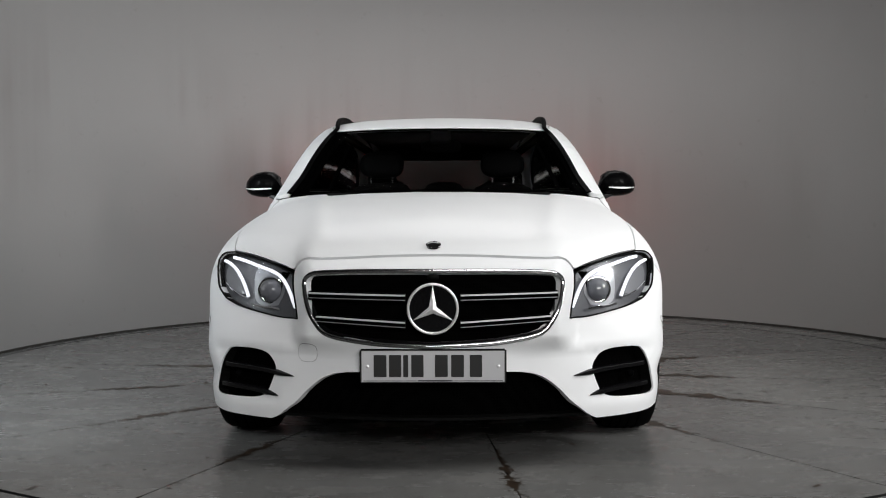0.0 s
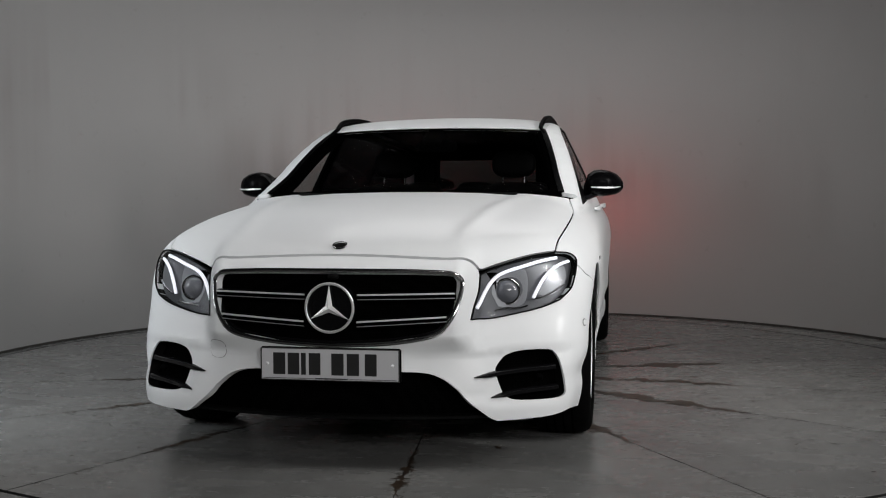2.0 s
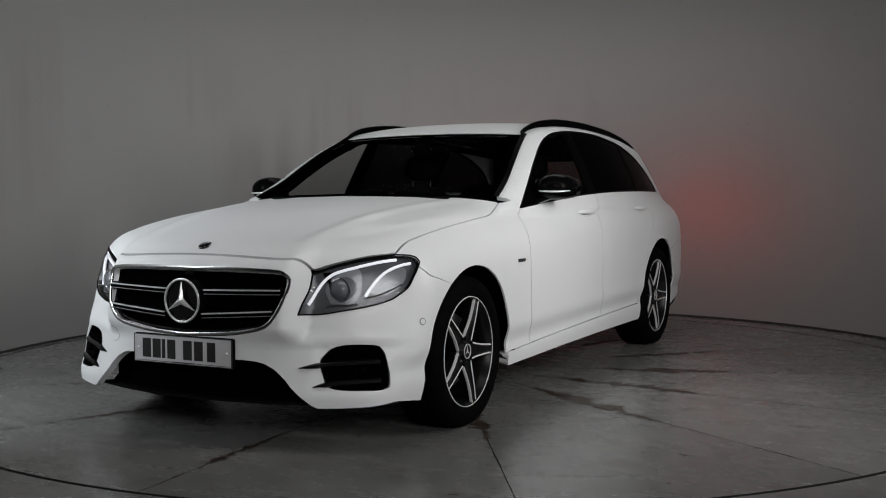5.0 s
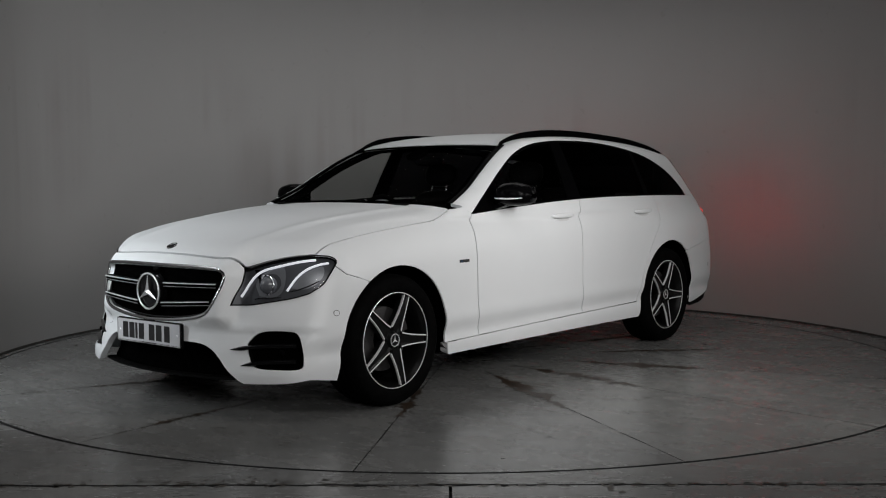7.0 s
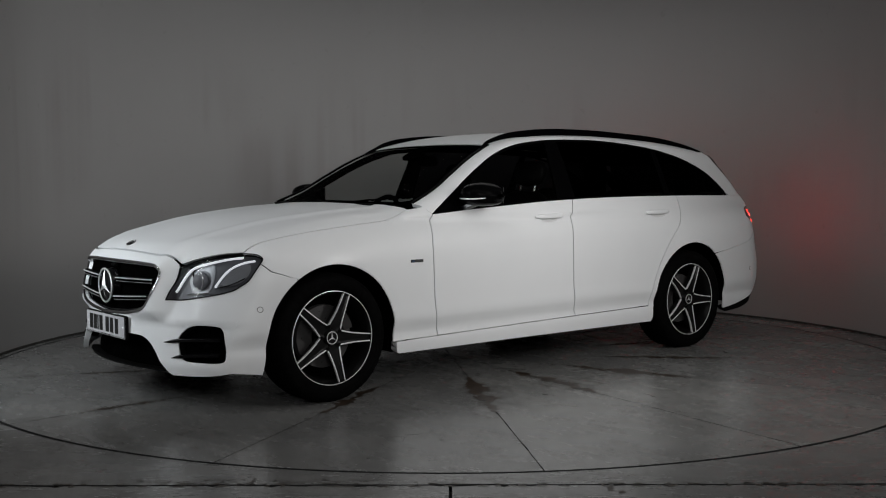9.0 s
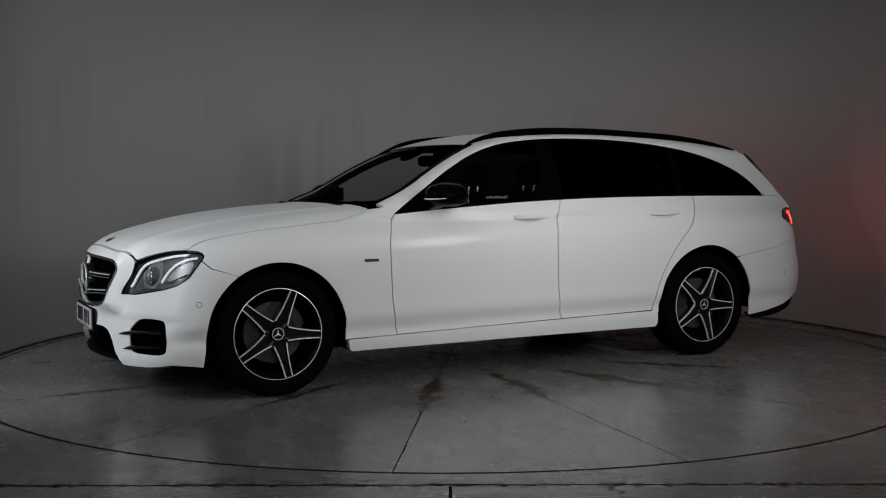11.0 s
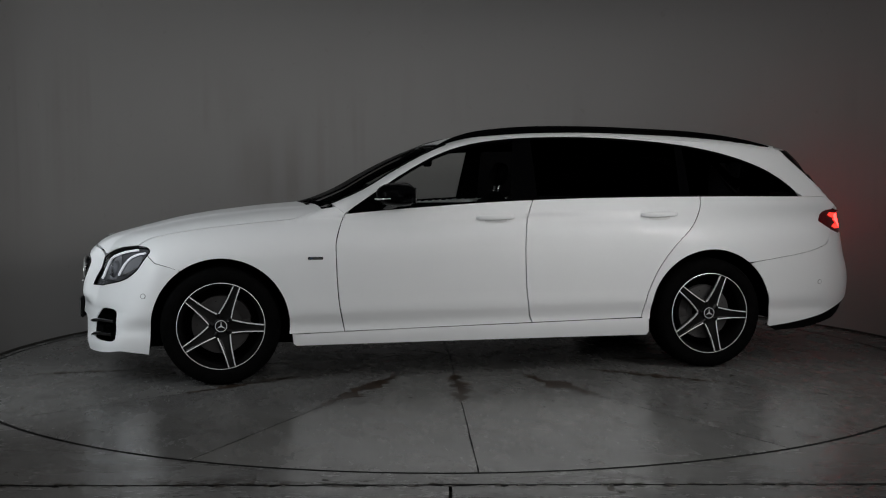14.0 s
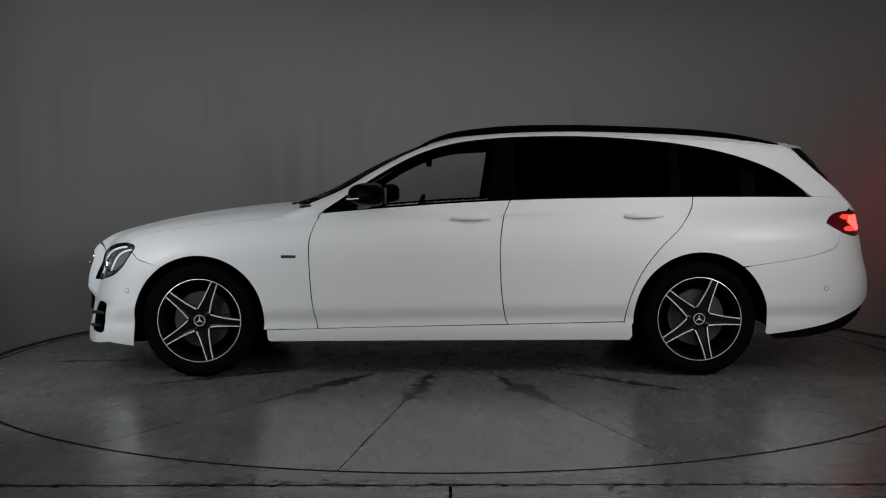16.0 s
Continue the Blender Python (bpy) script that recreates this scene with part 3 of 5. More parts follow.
# ---- simple solids for small parts, in the car's own measures ----
def loc(x, y, z):
    return Vector((x - OX, y - OY, z))


def blob(name, mat, parent, c, r, power=2.6, rot=(0, 0, 0), seg=20, label=""):
    """A rounded block (superellipsoid) of half sizes r."""
    v, f = [], []
    rows = seg // 2
    m = Euler([radians(a) for a in rot]).to_matrix()

    def s(a):
        return math.copysign(abs(a) ** (2 / power), a)
    for i in range(rows + 1):
        t = math.pi * i / rows - math.pi / 2
        for j in range(seg):
            u = 2 * math.pi * j / seg
            q = m @ Vector((r[0] * s(math.cos(t)) * s(math.cos(u)), r[1] * s(math.cos(t)) * s(math.sin(u)), r[2] * s(math.sin(t))))
            v.append(tuple(loc(*c) + q))
    for i in range(rows):
        for j in range(seg):
            k = (j + 1) % seg
            f.append((i * seg + j, i * seg + k, (i + 1) * seg + k, (i + 1) * seg + j))
    ob = solid(name, mat, parent, v, f, True)
    return tagged(ob, label) if label else ob


def sweep(name, mat, parent, path, w, h, up=(0, 0, 1), label="", n=8, taper=None, sign=1):
    """An oval bar along a path; w across, h along up."""
    v, f = [], []
    up = Vector(up)
    pts = [Vector(q) for q in path]
    k = len(pts)
    for i, q in enumerate(pts):
        d = (pts[min(i + 1, k - 1)] - pts[max(i - 1, 0)]).normalized()
        a = d.cross(up).normalized()
        b = a.cross(d).normalized()
        s = taper(i / (k - 1)) if taper else 1.0
        for j in range(n):
            u = 2 * math.pi * (j + 0.5) / n
            o = q + a * (w / 2 * s * math.copysign(abs(math.cos(u)) ** 0.6, math.cos(u))) + b * (h / 2 * s * math.copysign(abs(math.sin(u)) ** 0.6, math.sin(u)))
            v.append((sign * o.x - OX, o.y - OY, o.z))
    for i in range(k - 1):
        for j in range(n):
            m = (j + 1) % n
            f.append((i * n + j, i * n + m, (i + 1) * n + m, (i + 1) * n + j))
    f += [tuple(range(n))[::-1], tuple(range((k - 1) * n, k * n))]
    if sign < 0:
        f = [q[::-1] for q in f]
    ob = solid(name, mat, parent, v, f, True)
    ob.data.set_sharp_from_angle(angle=radians(50))
    return tagged(ob, label) if label else ob


def block(name, mat, parent, lo, hi, bevel=0.01, label=""):
    bm = bmesh.new()
    bmesh.ops.create_cube(bm, size=1)
    lo, hi = Vector(lo), Vector(hi)
    for q in bm.verts:
        q.co = loc(*[a + (c + 0.5) * (b - a) for a, b, c in zip(lo, hi, q.co)])
    if bevel:
        bmesh.ops.bevel(bm, geom=bm.edges[:], offset=bevel, segments=2, affect="EDGES")
    return part(name, bm, mat, parent, label)


def lathe(name, mat, parent, profile, c, seg=72, sign=1, label=""):
    """A ring turned about the car's cross axis through c; profile: (radius, x)."""
    v, f = [], []
    k = len(profile)
    for j in range(seg):
        u = 2 * math.pi * j / seg
        for r, x in profile:
            v.append((sign * x - OX, c[0] + r * math.cos(u) - OY, c[1] + r * math.sin(u)))
    for j in range(seg):
        m = (j + 1) % seg
        for i in range(k - 1):
            f.append((j * k + i, j * k + i + 1, m * k + i + 1, m * k + i))
    if sign < 0:
        f = [q[::-1] for q in f]
    ob = solid(name, mat, parent, v, f, True)
    ob.data.set_sharp_from_angle(angle=radians(35))
    return tagged(ob, label) if label else ob


def slab_on(name, mat, parent, view, outer, lift, thick, sign=1, step=0.03, label=""):
    """A thin pad that follows the skin, raised by lift."""
    return panel(name, parent, mat, view, outer, (), step, thick, sign, lift, label)


# ---- the car ----
CAR = new("estate_car")
tagged(CAR, "white estate car with black wheels, lit lamps and a chrome-framed grille", "car")
G = 0.0031     # half a panel gap

# lines shared by neighbouring panels
LAMP_TOP = curve([(0.527, 0.716), (0.60, 0.748), (0.70, 0.777), (0.79, 0.790)])
LAMP_TOP_PLAN = [(q[0], q[1] + 0.004) for q in onto("front", LAMP_TOP)]
HOOD_SIDE = LAMP_TOP_PLAN + curve([LAMP_TOP_PLAN[-1], (0.810, -0.22), (0.818, 0.0), (0.819, 0.2), (0.812, 0.4), (0.784, 0.575)])[1:]
HOOD_FRONT = curve([(0.0, -0.742), (0.15, -0.740), (0.30, -0.733), (0.42, -0.720), (0.475, -0.700), LAMP_TOP_PLAN[0]])
LAMP = LAMP_TOP + curve([(0.79, 0.790), (0.836, 0.784), (0.862, 0.764), (0.866, 0.735), (0.861, 0.695), (0.848, 0.652), (0.812, 0.614)])[1:] + \
    curve([(0.815, 0.614), (0.75, 0.590), (0.66, 0.571), (0.57, 0.556), (0.505, 0.556)])[1:] + curve([(0.503, 0.558), (0.510, 0.60), (0.524, 0.66), (0.527, 0.716)])[:-1]
GRILLE = curve([(0.0, 0.736), (0.25, 0.735), (0.39, 0.731)]) + curve([(0.39, 0.731), (0.44, 0.726), (0.468, 0.708), (0.474, 0.68), (0.463, 0.622), (0.443, 0.57), (0.415, 0.528)])[1:] + \
    curve([(0.415, 0.528), (0.385, 0.507), (0.32, 0.490), (0.20, 0.474), (0.0, 0.464)])[1:]
INTAKE = curve([(0.598, 0.395), (0.625, 0.422), (0.68, 0.436), (0.77, 0.434), (0.798, 0.418), (0.820, 0.375), (0.836, 0.30), (0.830, 0.262), (0.76, 0.258), (0.68, 0.260), (0.640, 0.268), (0.620, 0.282),
                (0.606, 0.312), (0.594, 0.345), (0.588, 0.372), (0.598, 0.395)], 4)[:-1]
MOUTH = curve([(0.60, 0.189), (0.57, 0.205), (0.50, 0.262), (0.455, 0.308), (0.40, 0.348), (0.33, 0.368), (0.20, 0.373), (0.0, 0.373)])
SPLIT = 0.85
DOOR_A = curve([(0.712, 0.966), (0.680, 0.90), (0.655, 0.82), (0.650, 0.75), (0.655, 0.60), (0.668, 0.44), (0.698, 0.292)])
DOOR_B = curve([(1.830, 1.036), (1.795, 0.95), (1.775, 0.83), (1.770, 0.72), (1.776, 0.53), (1.795, 0.37), (1.815, 0.312)])
DOOR_C = curve([(2.918, 1.052), (2.90, 0.985), (2.82, 0.873), (2.70, 0.752), (2.60, 0.618), (2.53, 0.465), (2.498, 0.326)])
BELT = line((0.70, 1.0, 1.215, 1.5, 1.833, 2.2, 2.485, 3.0, 3.7), (0.962, 0.988, 1.003, 1.022, 1.037, 1.047, 1.050, 1.052, 1.048))
DLO_TOP = [(0.705, 0.965), (0.872, 1.077), (1.075, 1.206), (1.278, 1.312), (1.482, 1.376), (1.719, 1.409), (1.989, 1.422), (2.328, 1.420), (2.68, 1.395), (2.96, 1.358), (3.205, 1.302), (3.412, 1.225), (3.55, 1.14), (3.65, 1.052)]
WS_SIDE = curve([(0.744, 0.640), (0.708, 0.83), (0.667, 1.03), (0.624, 1.22), (0.595, 1.345)])
ROOF_SIDE = curve([(0.595, 1.345), (0.620, 1.5), (0.641, 1.75), (0.647, 2.1), (0.638, 2.6), (0.614, 3.0), (0.577, 3.4), (0.558, 3.53)])
SILL_Y = ((0.40, 0.282), (0.70, 0.288), (1.815, 0.308), (2.54, 0.322))
ARCH_F, ARCH_R = (0.0, 0.338, 0.385), (2.945, 0.338, 0.394)


def shift(pts, dx, dy=0.0):
    return [(x + dx, y + dy) for x, y in pts]


def side_of(view, pts):
    return [(q[1], q[2]) for q in onto(view, pts)]


def belt(a, b, n=20):
    return [(a + (b - a) * k / n, float(BELT(a + (b - a) * k / n))) for k in range(n + 1)]


def body_panels():
    hood = [(x, y + G) for x, y in HOOD_FRONT[:-1]] + shift(HOOD_SIDE, -G) + curve([(0.78, 0.58), (0.60, 0.555), (0.3, 0.49), (0.0, 0.47)])[1:]
    panel("bonnet", CAR, PAINT, "top", both(hood), (), 0.03, 0.03, label="white bonnet with raised ridges")
    roof = curve([(0.0, 1.30), (0.3, 1.315), (0.595, 1.352)])[:-1] + shift(ROOF_SIDE, -G) + [(0.3, 3.64), (0.0, 3.645)]
    panel("roof", CAR, PAINT, "top", both(roof), (), 0.04, 0.02)
    ws = curve([(0.0, 0.50), (0.3, 0.515), (0.6, 0.57), (0.742, 0.640)])[:-1] + shift(WS_SIDE, -0.004) + curve([(0.587, 1.338), (0.3, 1.305), (0.0, 1.29)])[1:]
    glass = panel("windscreen", CAR, WSCREEN, "top", both(ws), (), 0.04, 0.0, label="tinted windscreen showing a dark cabin")
    glass.visible_shadow = False
    # black frit round the windscreen
    inner = curve([(0.0, 0.545), (0.3, 0.56), (0.58, 0.612), (0.70, 0.675)])[:-1] + shift(WS_SIDE, -0.042)[6:-6] + curve([(0.54, 1.302), (0.3, 1.265), (0.0, 1.25)])[1:]
    panel("windscreen_border", CAR, CABIN_BLACK, "top", both(ws), [both(inner)], 0.04, 0.0, 1, -0.004)
    # front bumper: the middle, seen from before, and the wrapped-round ends
    i0 = max(range(len(LAMP)), key=lambda i: -abs(LAMP[i][0] - SPLIT) - (10 if LAMP[i][1] > 0.68 else 0))
    under = LAMP[i0:] + LAMP[:1]
    cut = LAMP[i0]
    front_edge = [(q[0], q[2] - 2 * G) for q in onto("top", HOOD_FRONT)]
    bottom = curve([(cut[0], 0.207), (0.80, 0.197), (0.70, 0.191), (0.60, 0.189)])
    outline = front_edge[:-1] + list(reversed([(x - 0.003, z - 0.003) for x, z in under])) + [(cut[0], cut[1] - 0.003)] + bottom + MOUTH[1:] + list(reversed(GRILLE))
    for s in (1, -1):
        b = panel("front_bumper", CAR, PAINT, "front", outline, [INTAKE], 0.022, 0.03, s, label="white sculpted front bumper")
        edge = [(cut[0], 0.207 + (cut[1] - 0.210) * k / 24) for k in range(25)]
        e2 = side_of("front", edge)
        up = [q for q in LAMP[:i0 + 1] if q[0] > 0.80 and q[1] < 0.74]
        lamp2 = side_of("front", list(reversed(up)))
        seam = [(-0.36, 0.699), (-0.30, 0.681), (-0.232, 0.660)]
        wrap = e2 + lamp2 + seam + arc(*ARCH_F, 125.4, 178) + [(-0.389, 0.27), (-0.399, 0.186), (-0.45, 0.194)]
        panel("bumper_corner", b, PAINT, "side", wrap, (), 0.022, 0.009, s)
        # wings
        up2 = [q for q in LAMP if q[0] > 0.785 and q[1] >= 0.74]
        lamp3 = side_of("front", list(reversed(up2)))
        hood3 = side_of("top", shift(HOOD_SIDE[25:], G))
        wing = hood3 + [(0.66, 1.005)] + shift(DOOR_A, -G) + [(0.69, 0.290), (0.40, 0.286)] + arc(*ARCH_F, -8, 124.4, 40) + [(-0.30, 0.6845), (-0.355, 0.702)] + lamp3
        w = panel("front_wing", CAR, PAINT, "side", wing, (), 0.025, 0.009, s)
        # doors
        d1 = shift(DOOR_A, G) + [(1.0, 0.296), (1.4, 0.304)] + shift(list(reversed(DOOR_B)), -G) + list(reversed(belt(0.73, 1.80)))
        fd = panel("front_door", CAR, PAINT, "side", d1, (), 0.03, 0.025, s)
        d2 = shift(DOOR_B, G) + [(2.1, 0.317)] + shift(list(reversed(DOOR_C)), -G) + list(reversed(belt(1.85, 2.90)))
        rd = panel("rear_door", CAR, PAINT, "side", d2, (), 0.03, 0.025, s)
        sill = [(y, z - 0.4 * G) for y, z in SILL_Y] + [(2.545, 0.24), (2.53, 0.217), (0.42, 0.216), (0.405, 0.228)]
        panel("sill", CAR, PAINT, "side", sill, (), 0.03, 0.05, s, 0.004)
        # hind quarter up to the belt, and the frame over the windows
        quarter = shift(DOOR_C, G) + [(2.53, 0.30)] + list(reversed(arc(*ARCH_R, 52, 183, 44))) + curve([(3.24, 0.653), (3.40, 0.674), (3.60, 0.706), (3.74, 0.748)]) + [(3.765, 0.775)] + \
            curve([(3.80, 0.842), (3.745, 0.868), (3.70, 0.896)]) + curve([(3.70, 0.896), (3.735, 0.935), (3.79, 0.958), (3.87, 0.968)])[1:] + [(3.90, 0.99), (3.862, 1.045), (3.665, 1.050)] + list(reversed(belt(2.935, 3.645)))
        panel("hind_quarter", CAR, PAINT, "side", quarter, (), 0.03, 0.009, s)
        ws3 = side_of("top", shift(WS_SIDE, 0.003))
        rf3 = side_of("top", shift(ROOF_SIDE, G))
        frame_ = ws3[:-1] + rf3 + [(3.565, 1.345), (3.62, 1.285), (3.70, 1.21), (3.79, 1.13), (3.855, 1.075), (3.862, 1.047)] + [(3.665, 1.052)] + list(reversed(curve(DLO_TOP, 5)))[1:] + [(0.705, 0.972), (0.66, 1.005)]
        panel("roof_frame", CAR, PAINT, "side", frame_, (), 0.025, 0.02, s)
        windows(s, fd, rd)
        # rear bumper
        rb = curve([(3.245, 0.650), (3.40, 0.671), (3.60, 0.703), (3.742, 0.746), (3.768, 0.773)]) + [(3.80, 0.838), (3.87, 0.817), (3.95, 0.813), (4.0, 0.825)] + curve([(4.02, 0.80), (4.05, 0.67), (4.07, 0.56), (4.07, 0.50), (4.03, 0.43)])[1:] + \
            curve([(4.0, 0.42), (3.90, 0.37), (3.72, 0.305), (3.52, 0.265), (3.345, 0.245)]) + arc(*ARCH_R, -12, 50, 24)
        panel("rear_bumper", CAR, PAINT, "side", rb, (), 0.03, 0.009, s)
        skirt = curve([(3.35, 0.243), (3.52, 0.262), (3.72, 0.302), (3.90, 0.367), (4.01, 0.42)]) + [(4.0, 0.35), (3.85, 0.27), (3.6, 0.22), (3.40, 0.21)]
        panel("rear_diffuser", CAR, PLASTIC, "side", skirt, (), 0.03, 0.05, s, -0.012)
        tail_lamp(s)
        panel("rear_window_edge", CAR, GLOSS, "side", [(3.568, 1.347), (3.623, 1.286), (3.703, 1.211), (3.793, 1.131), (3.858, 1.075), (3.90, 1.07), (3.85, 1.13), (3.76, 1.21), (3.68, 1.29), (3.635, 1.347)], (), 0.03, 0.0, s, 0.001)
    rear = both([(0.0, 0.82), (0.55, 0.82), (0.62, 0.78), (0.62, 0.42), (0.5, 0.40), (0.0, 0.40)])
    panel("rear_bumper_middle", CAR, PAINT, "rear", rear, (), 0.05, 0.0, 1, -0.004)
    panel("tailgate", CAR, PAINT, "rear", both([(0.0, 1.06), (0.6, 1.06), (0.66, 0.98), (0.66, 0.84), (0.0, 0.84)]), (), 0.05, 0.02, 1, -0.003)
    rg = panel("rear_window", CAR, see_through("rear_glass", (0.09, 0.092, 0.092)), "rear", both([(0.0, 1.345), (0.45, 1.34), (0.50, 1.32), (0.60, 1.08), (0.58, 1.065), (0.0, 1.065)]), (), 0.05, 0.0)
    rg.visible_shadow = False
    # black sheet added behind the rear lights to stop red light leaking forwards
    panel("tail_light_block", CAR, CABIN_BLACK, "rear", both([(0.0, 1.05), (0.58, 1.05), (0.74, 0.97), (0.76, 0.80), (0.0, 0.80)]), (), 0.06, 0.0, 1, -0.007)
    # roof spoiler
    v, f = [], []
    n = 24
    for i in range(n + 1):
        x = -0.53 + 1.06 * i / n
        bend = 0.09 * (x / 0.53) ** 2
        for y, z in ((3.48, 1.412), (3.62, 1.404), (3.735, 1.384), (3.735, 1.376), (3.62, 1.355), (3.50, 1.355)):
            v.append((x - OX, y - bend * (1 if y > 3.5 else 0.4) - OY, z - 0.05 * (x / 0.53) ** 2))
    for i in range(n):
        for j in range(6):
            f.append((i * 6 + j, i * 6 + (j + 1) % 6, (i + 1) * 6 + (j + 1) % 6, (i + 1) * 6 + j))
    f += [(5, 4, 3, 2, 1, 0), tuple(range(n * 6, n * 6 + 6))]
    sp = solid("roof_spoiler", PAINT, CAR, v, f, True)
    sp.data.set_sharp_from_angle(angle=radians(40))


def windows(s, fd, rd):
    top = line([q[0] for q in DLO_TOP], [q[1] for q in DLO_TOP])

    def strip(a, b, lo=0.012, hi=0.014, n=16):
        ys = [a + (b - a) * k / n for k in range(n + 1)]
        return [(y, float(BELT(y)) + lo) for y in ys], [(y, float(top(y)) - hi) for y in ys]

    def pane(name, mat, parent, a, b, la=0.0, lb=0.0, label=""):
        lo, hi = strip(a, b)
        hi = [(y + la * (1 - k / 16) + lb * k / 16, float(top(y + la * (1 - k / 16) + lb * k / 16)) - 0.014) for k, (y, _) in enumerate(hi)]
        ob = panel(name, parent, mat, "side", lo + list(reversed(hi)), (), 0.04, 0.0, s, -0.004, label)
        ob.visible_shadow = False
        return ob

    pane("door_window", CLEAR, fd, 1.0, 1.70, 0.0, 0.05)
    pane("door_window", PRIVACY, rd, 1.86, 2.78, 0.0, 0.02, "black privacy glass")
    # hindmost pane ends in a point
    ys = [2.85 + (3.575 - 2.85) * k / 20 for k in range(21)]
    pts = [(y, float(BELT(y)) + 0.012) for y in ys] + [(y, max(float(top(y)) - 0.014, float(BELT(y)) + 0.02)) for y in reversed(ys)]
    q = panel("quarter_window", CAR, PRIVACY, "side", pts, (), 0.04, 0.0, s, -0.004, "black privacy glass")
    q.visible_shadow = False
    # black trims between and round the panes
    whole = belt(0.72, 3.635, 60) + list(reversed(curve(DLO_TOP, 5)))[2:-1]
    lo, hi = strip(1.0, 1.70)
    hi = [(y + 0.05 * k / 16, float(top(y + 0.05 * k / 16)) - 0.014) for k, (y, _) in enumerate(hi)]
    lo2, hi2 = strip(1.86, 2.78)
    hi2 = [(y + 0.02 * k / 16, float(top(y + 0.02 * k / 16)) - 0.014) for k, (y, _) in enumerate(hi2)]
    panel("window_trim", CAR, PILLAR, "side", whole, [lo + list(reversed(hi)), lo2 + list(reversed(hi2)), pts], 0.03, 0.014, s, -0.001)
    # handles on their doors
    for door, a, b, z in ((fd, 1.482, 1.713, 0.936), (rd, 2.498, 2.736, 0.945)):
        # flat patch in a greyer white: the shade of the handle's recess, painted in
        dish = curve([(a + 0.05, z - 0.028), (a + 0.09, z - 0.034), (b - 0.09, z - 0.034), (b - 0.05, z - 0.026)]) + curve([(b - 0.05, z + 0.015), (a + 0.05, z + 0.015)])
        panel("handle_dish_shade", door, plain("shaded_white_paint", (0.66, 0.665, 0.665), 0.4), "side", dish, (), 0.03, 0.0, s, 0.0025)
        base = onto("side", [(a + (b - a) * k / 14, z + 0.004 * k / 14) for k in range(15)])
        path = [(q[0] + 0.004 + 0.024 * math.sin(math.pi * min(1, max(0, k / 14))) ** 0.4, q[1], q[2]) for k, q in enumerate(base)]
        sweep("door_handle", PAINT, door, path, 0.018, 0.03, n=10, sign=s, taper=lambda u: 0.55 + 0.45 * math.sin(math.pi * u) ** 0.5)


def tail_lamp(s):
    lamp = new("tail_lamp")
    lamp.parent = CAR
    o = curve([(3.705, 0.897), (3.74, 0.937), (3.79, 0.958), (3.87, 0.966)]) + curve([(3.87, 0.966), (3.93, 0.96), (3.985, 0.94)])[1:] + [(4.0, 0.83)] + curve([(3.95, 0.818), (3.87, 0.822), (3.80, 0.845), (3.745, 0.87), (3.705, 0.897)])[:-1]
    panel("lens", lamp, RED_LENS, "side", o, (), 0.02, 0.02, s, -0.002, "dark red lens")
    for z0, z1, y0 in ((0.915, 0.945, 3.80), (0.845, 0.875, 3.815)):
        g = [(y0, (z0 + z1) / 2), (y0 + 0.03, z1), (3.975, z1 - 0.008), (3.985, z0), (y0 + 0.03, z0)]
        panel("light_bar", lamp, RED_GLOW, "side", g, (), 0.02, 0.0, s, 0.001, "glowing red bar")
    v, f = fill([(0.47, 0.855), (0.47, 0.935), (0.70, 0.94), (0.74, 0.90), (0.70, 0.85)], (), 0.04)
    p = onto("rear", v)
    sheet("rear_light", lamp, RED_BACK, p + normals(p) * 0.002, normals(p), f, 0.0, s, "glowing red bar")


body_panels()


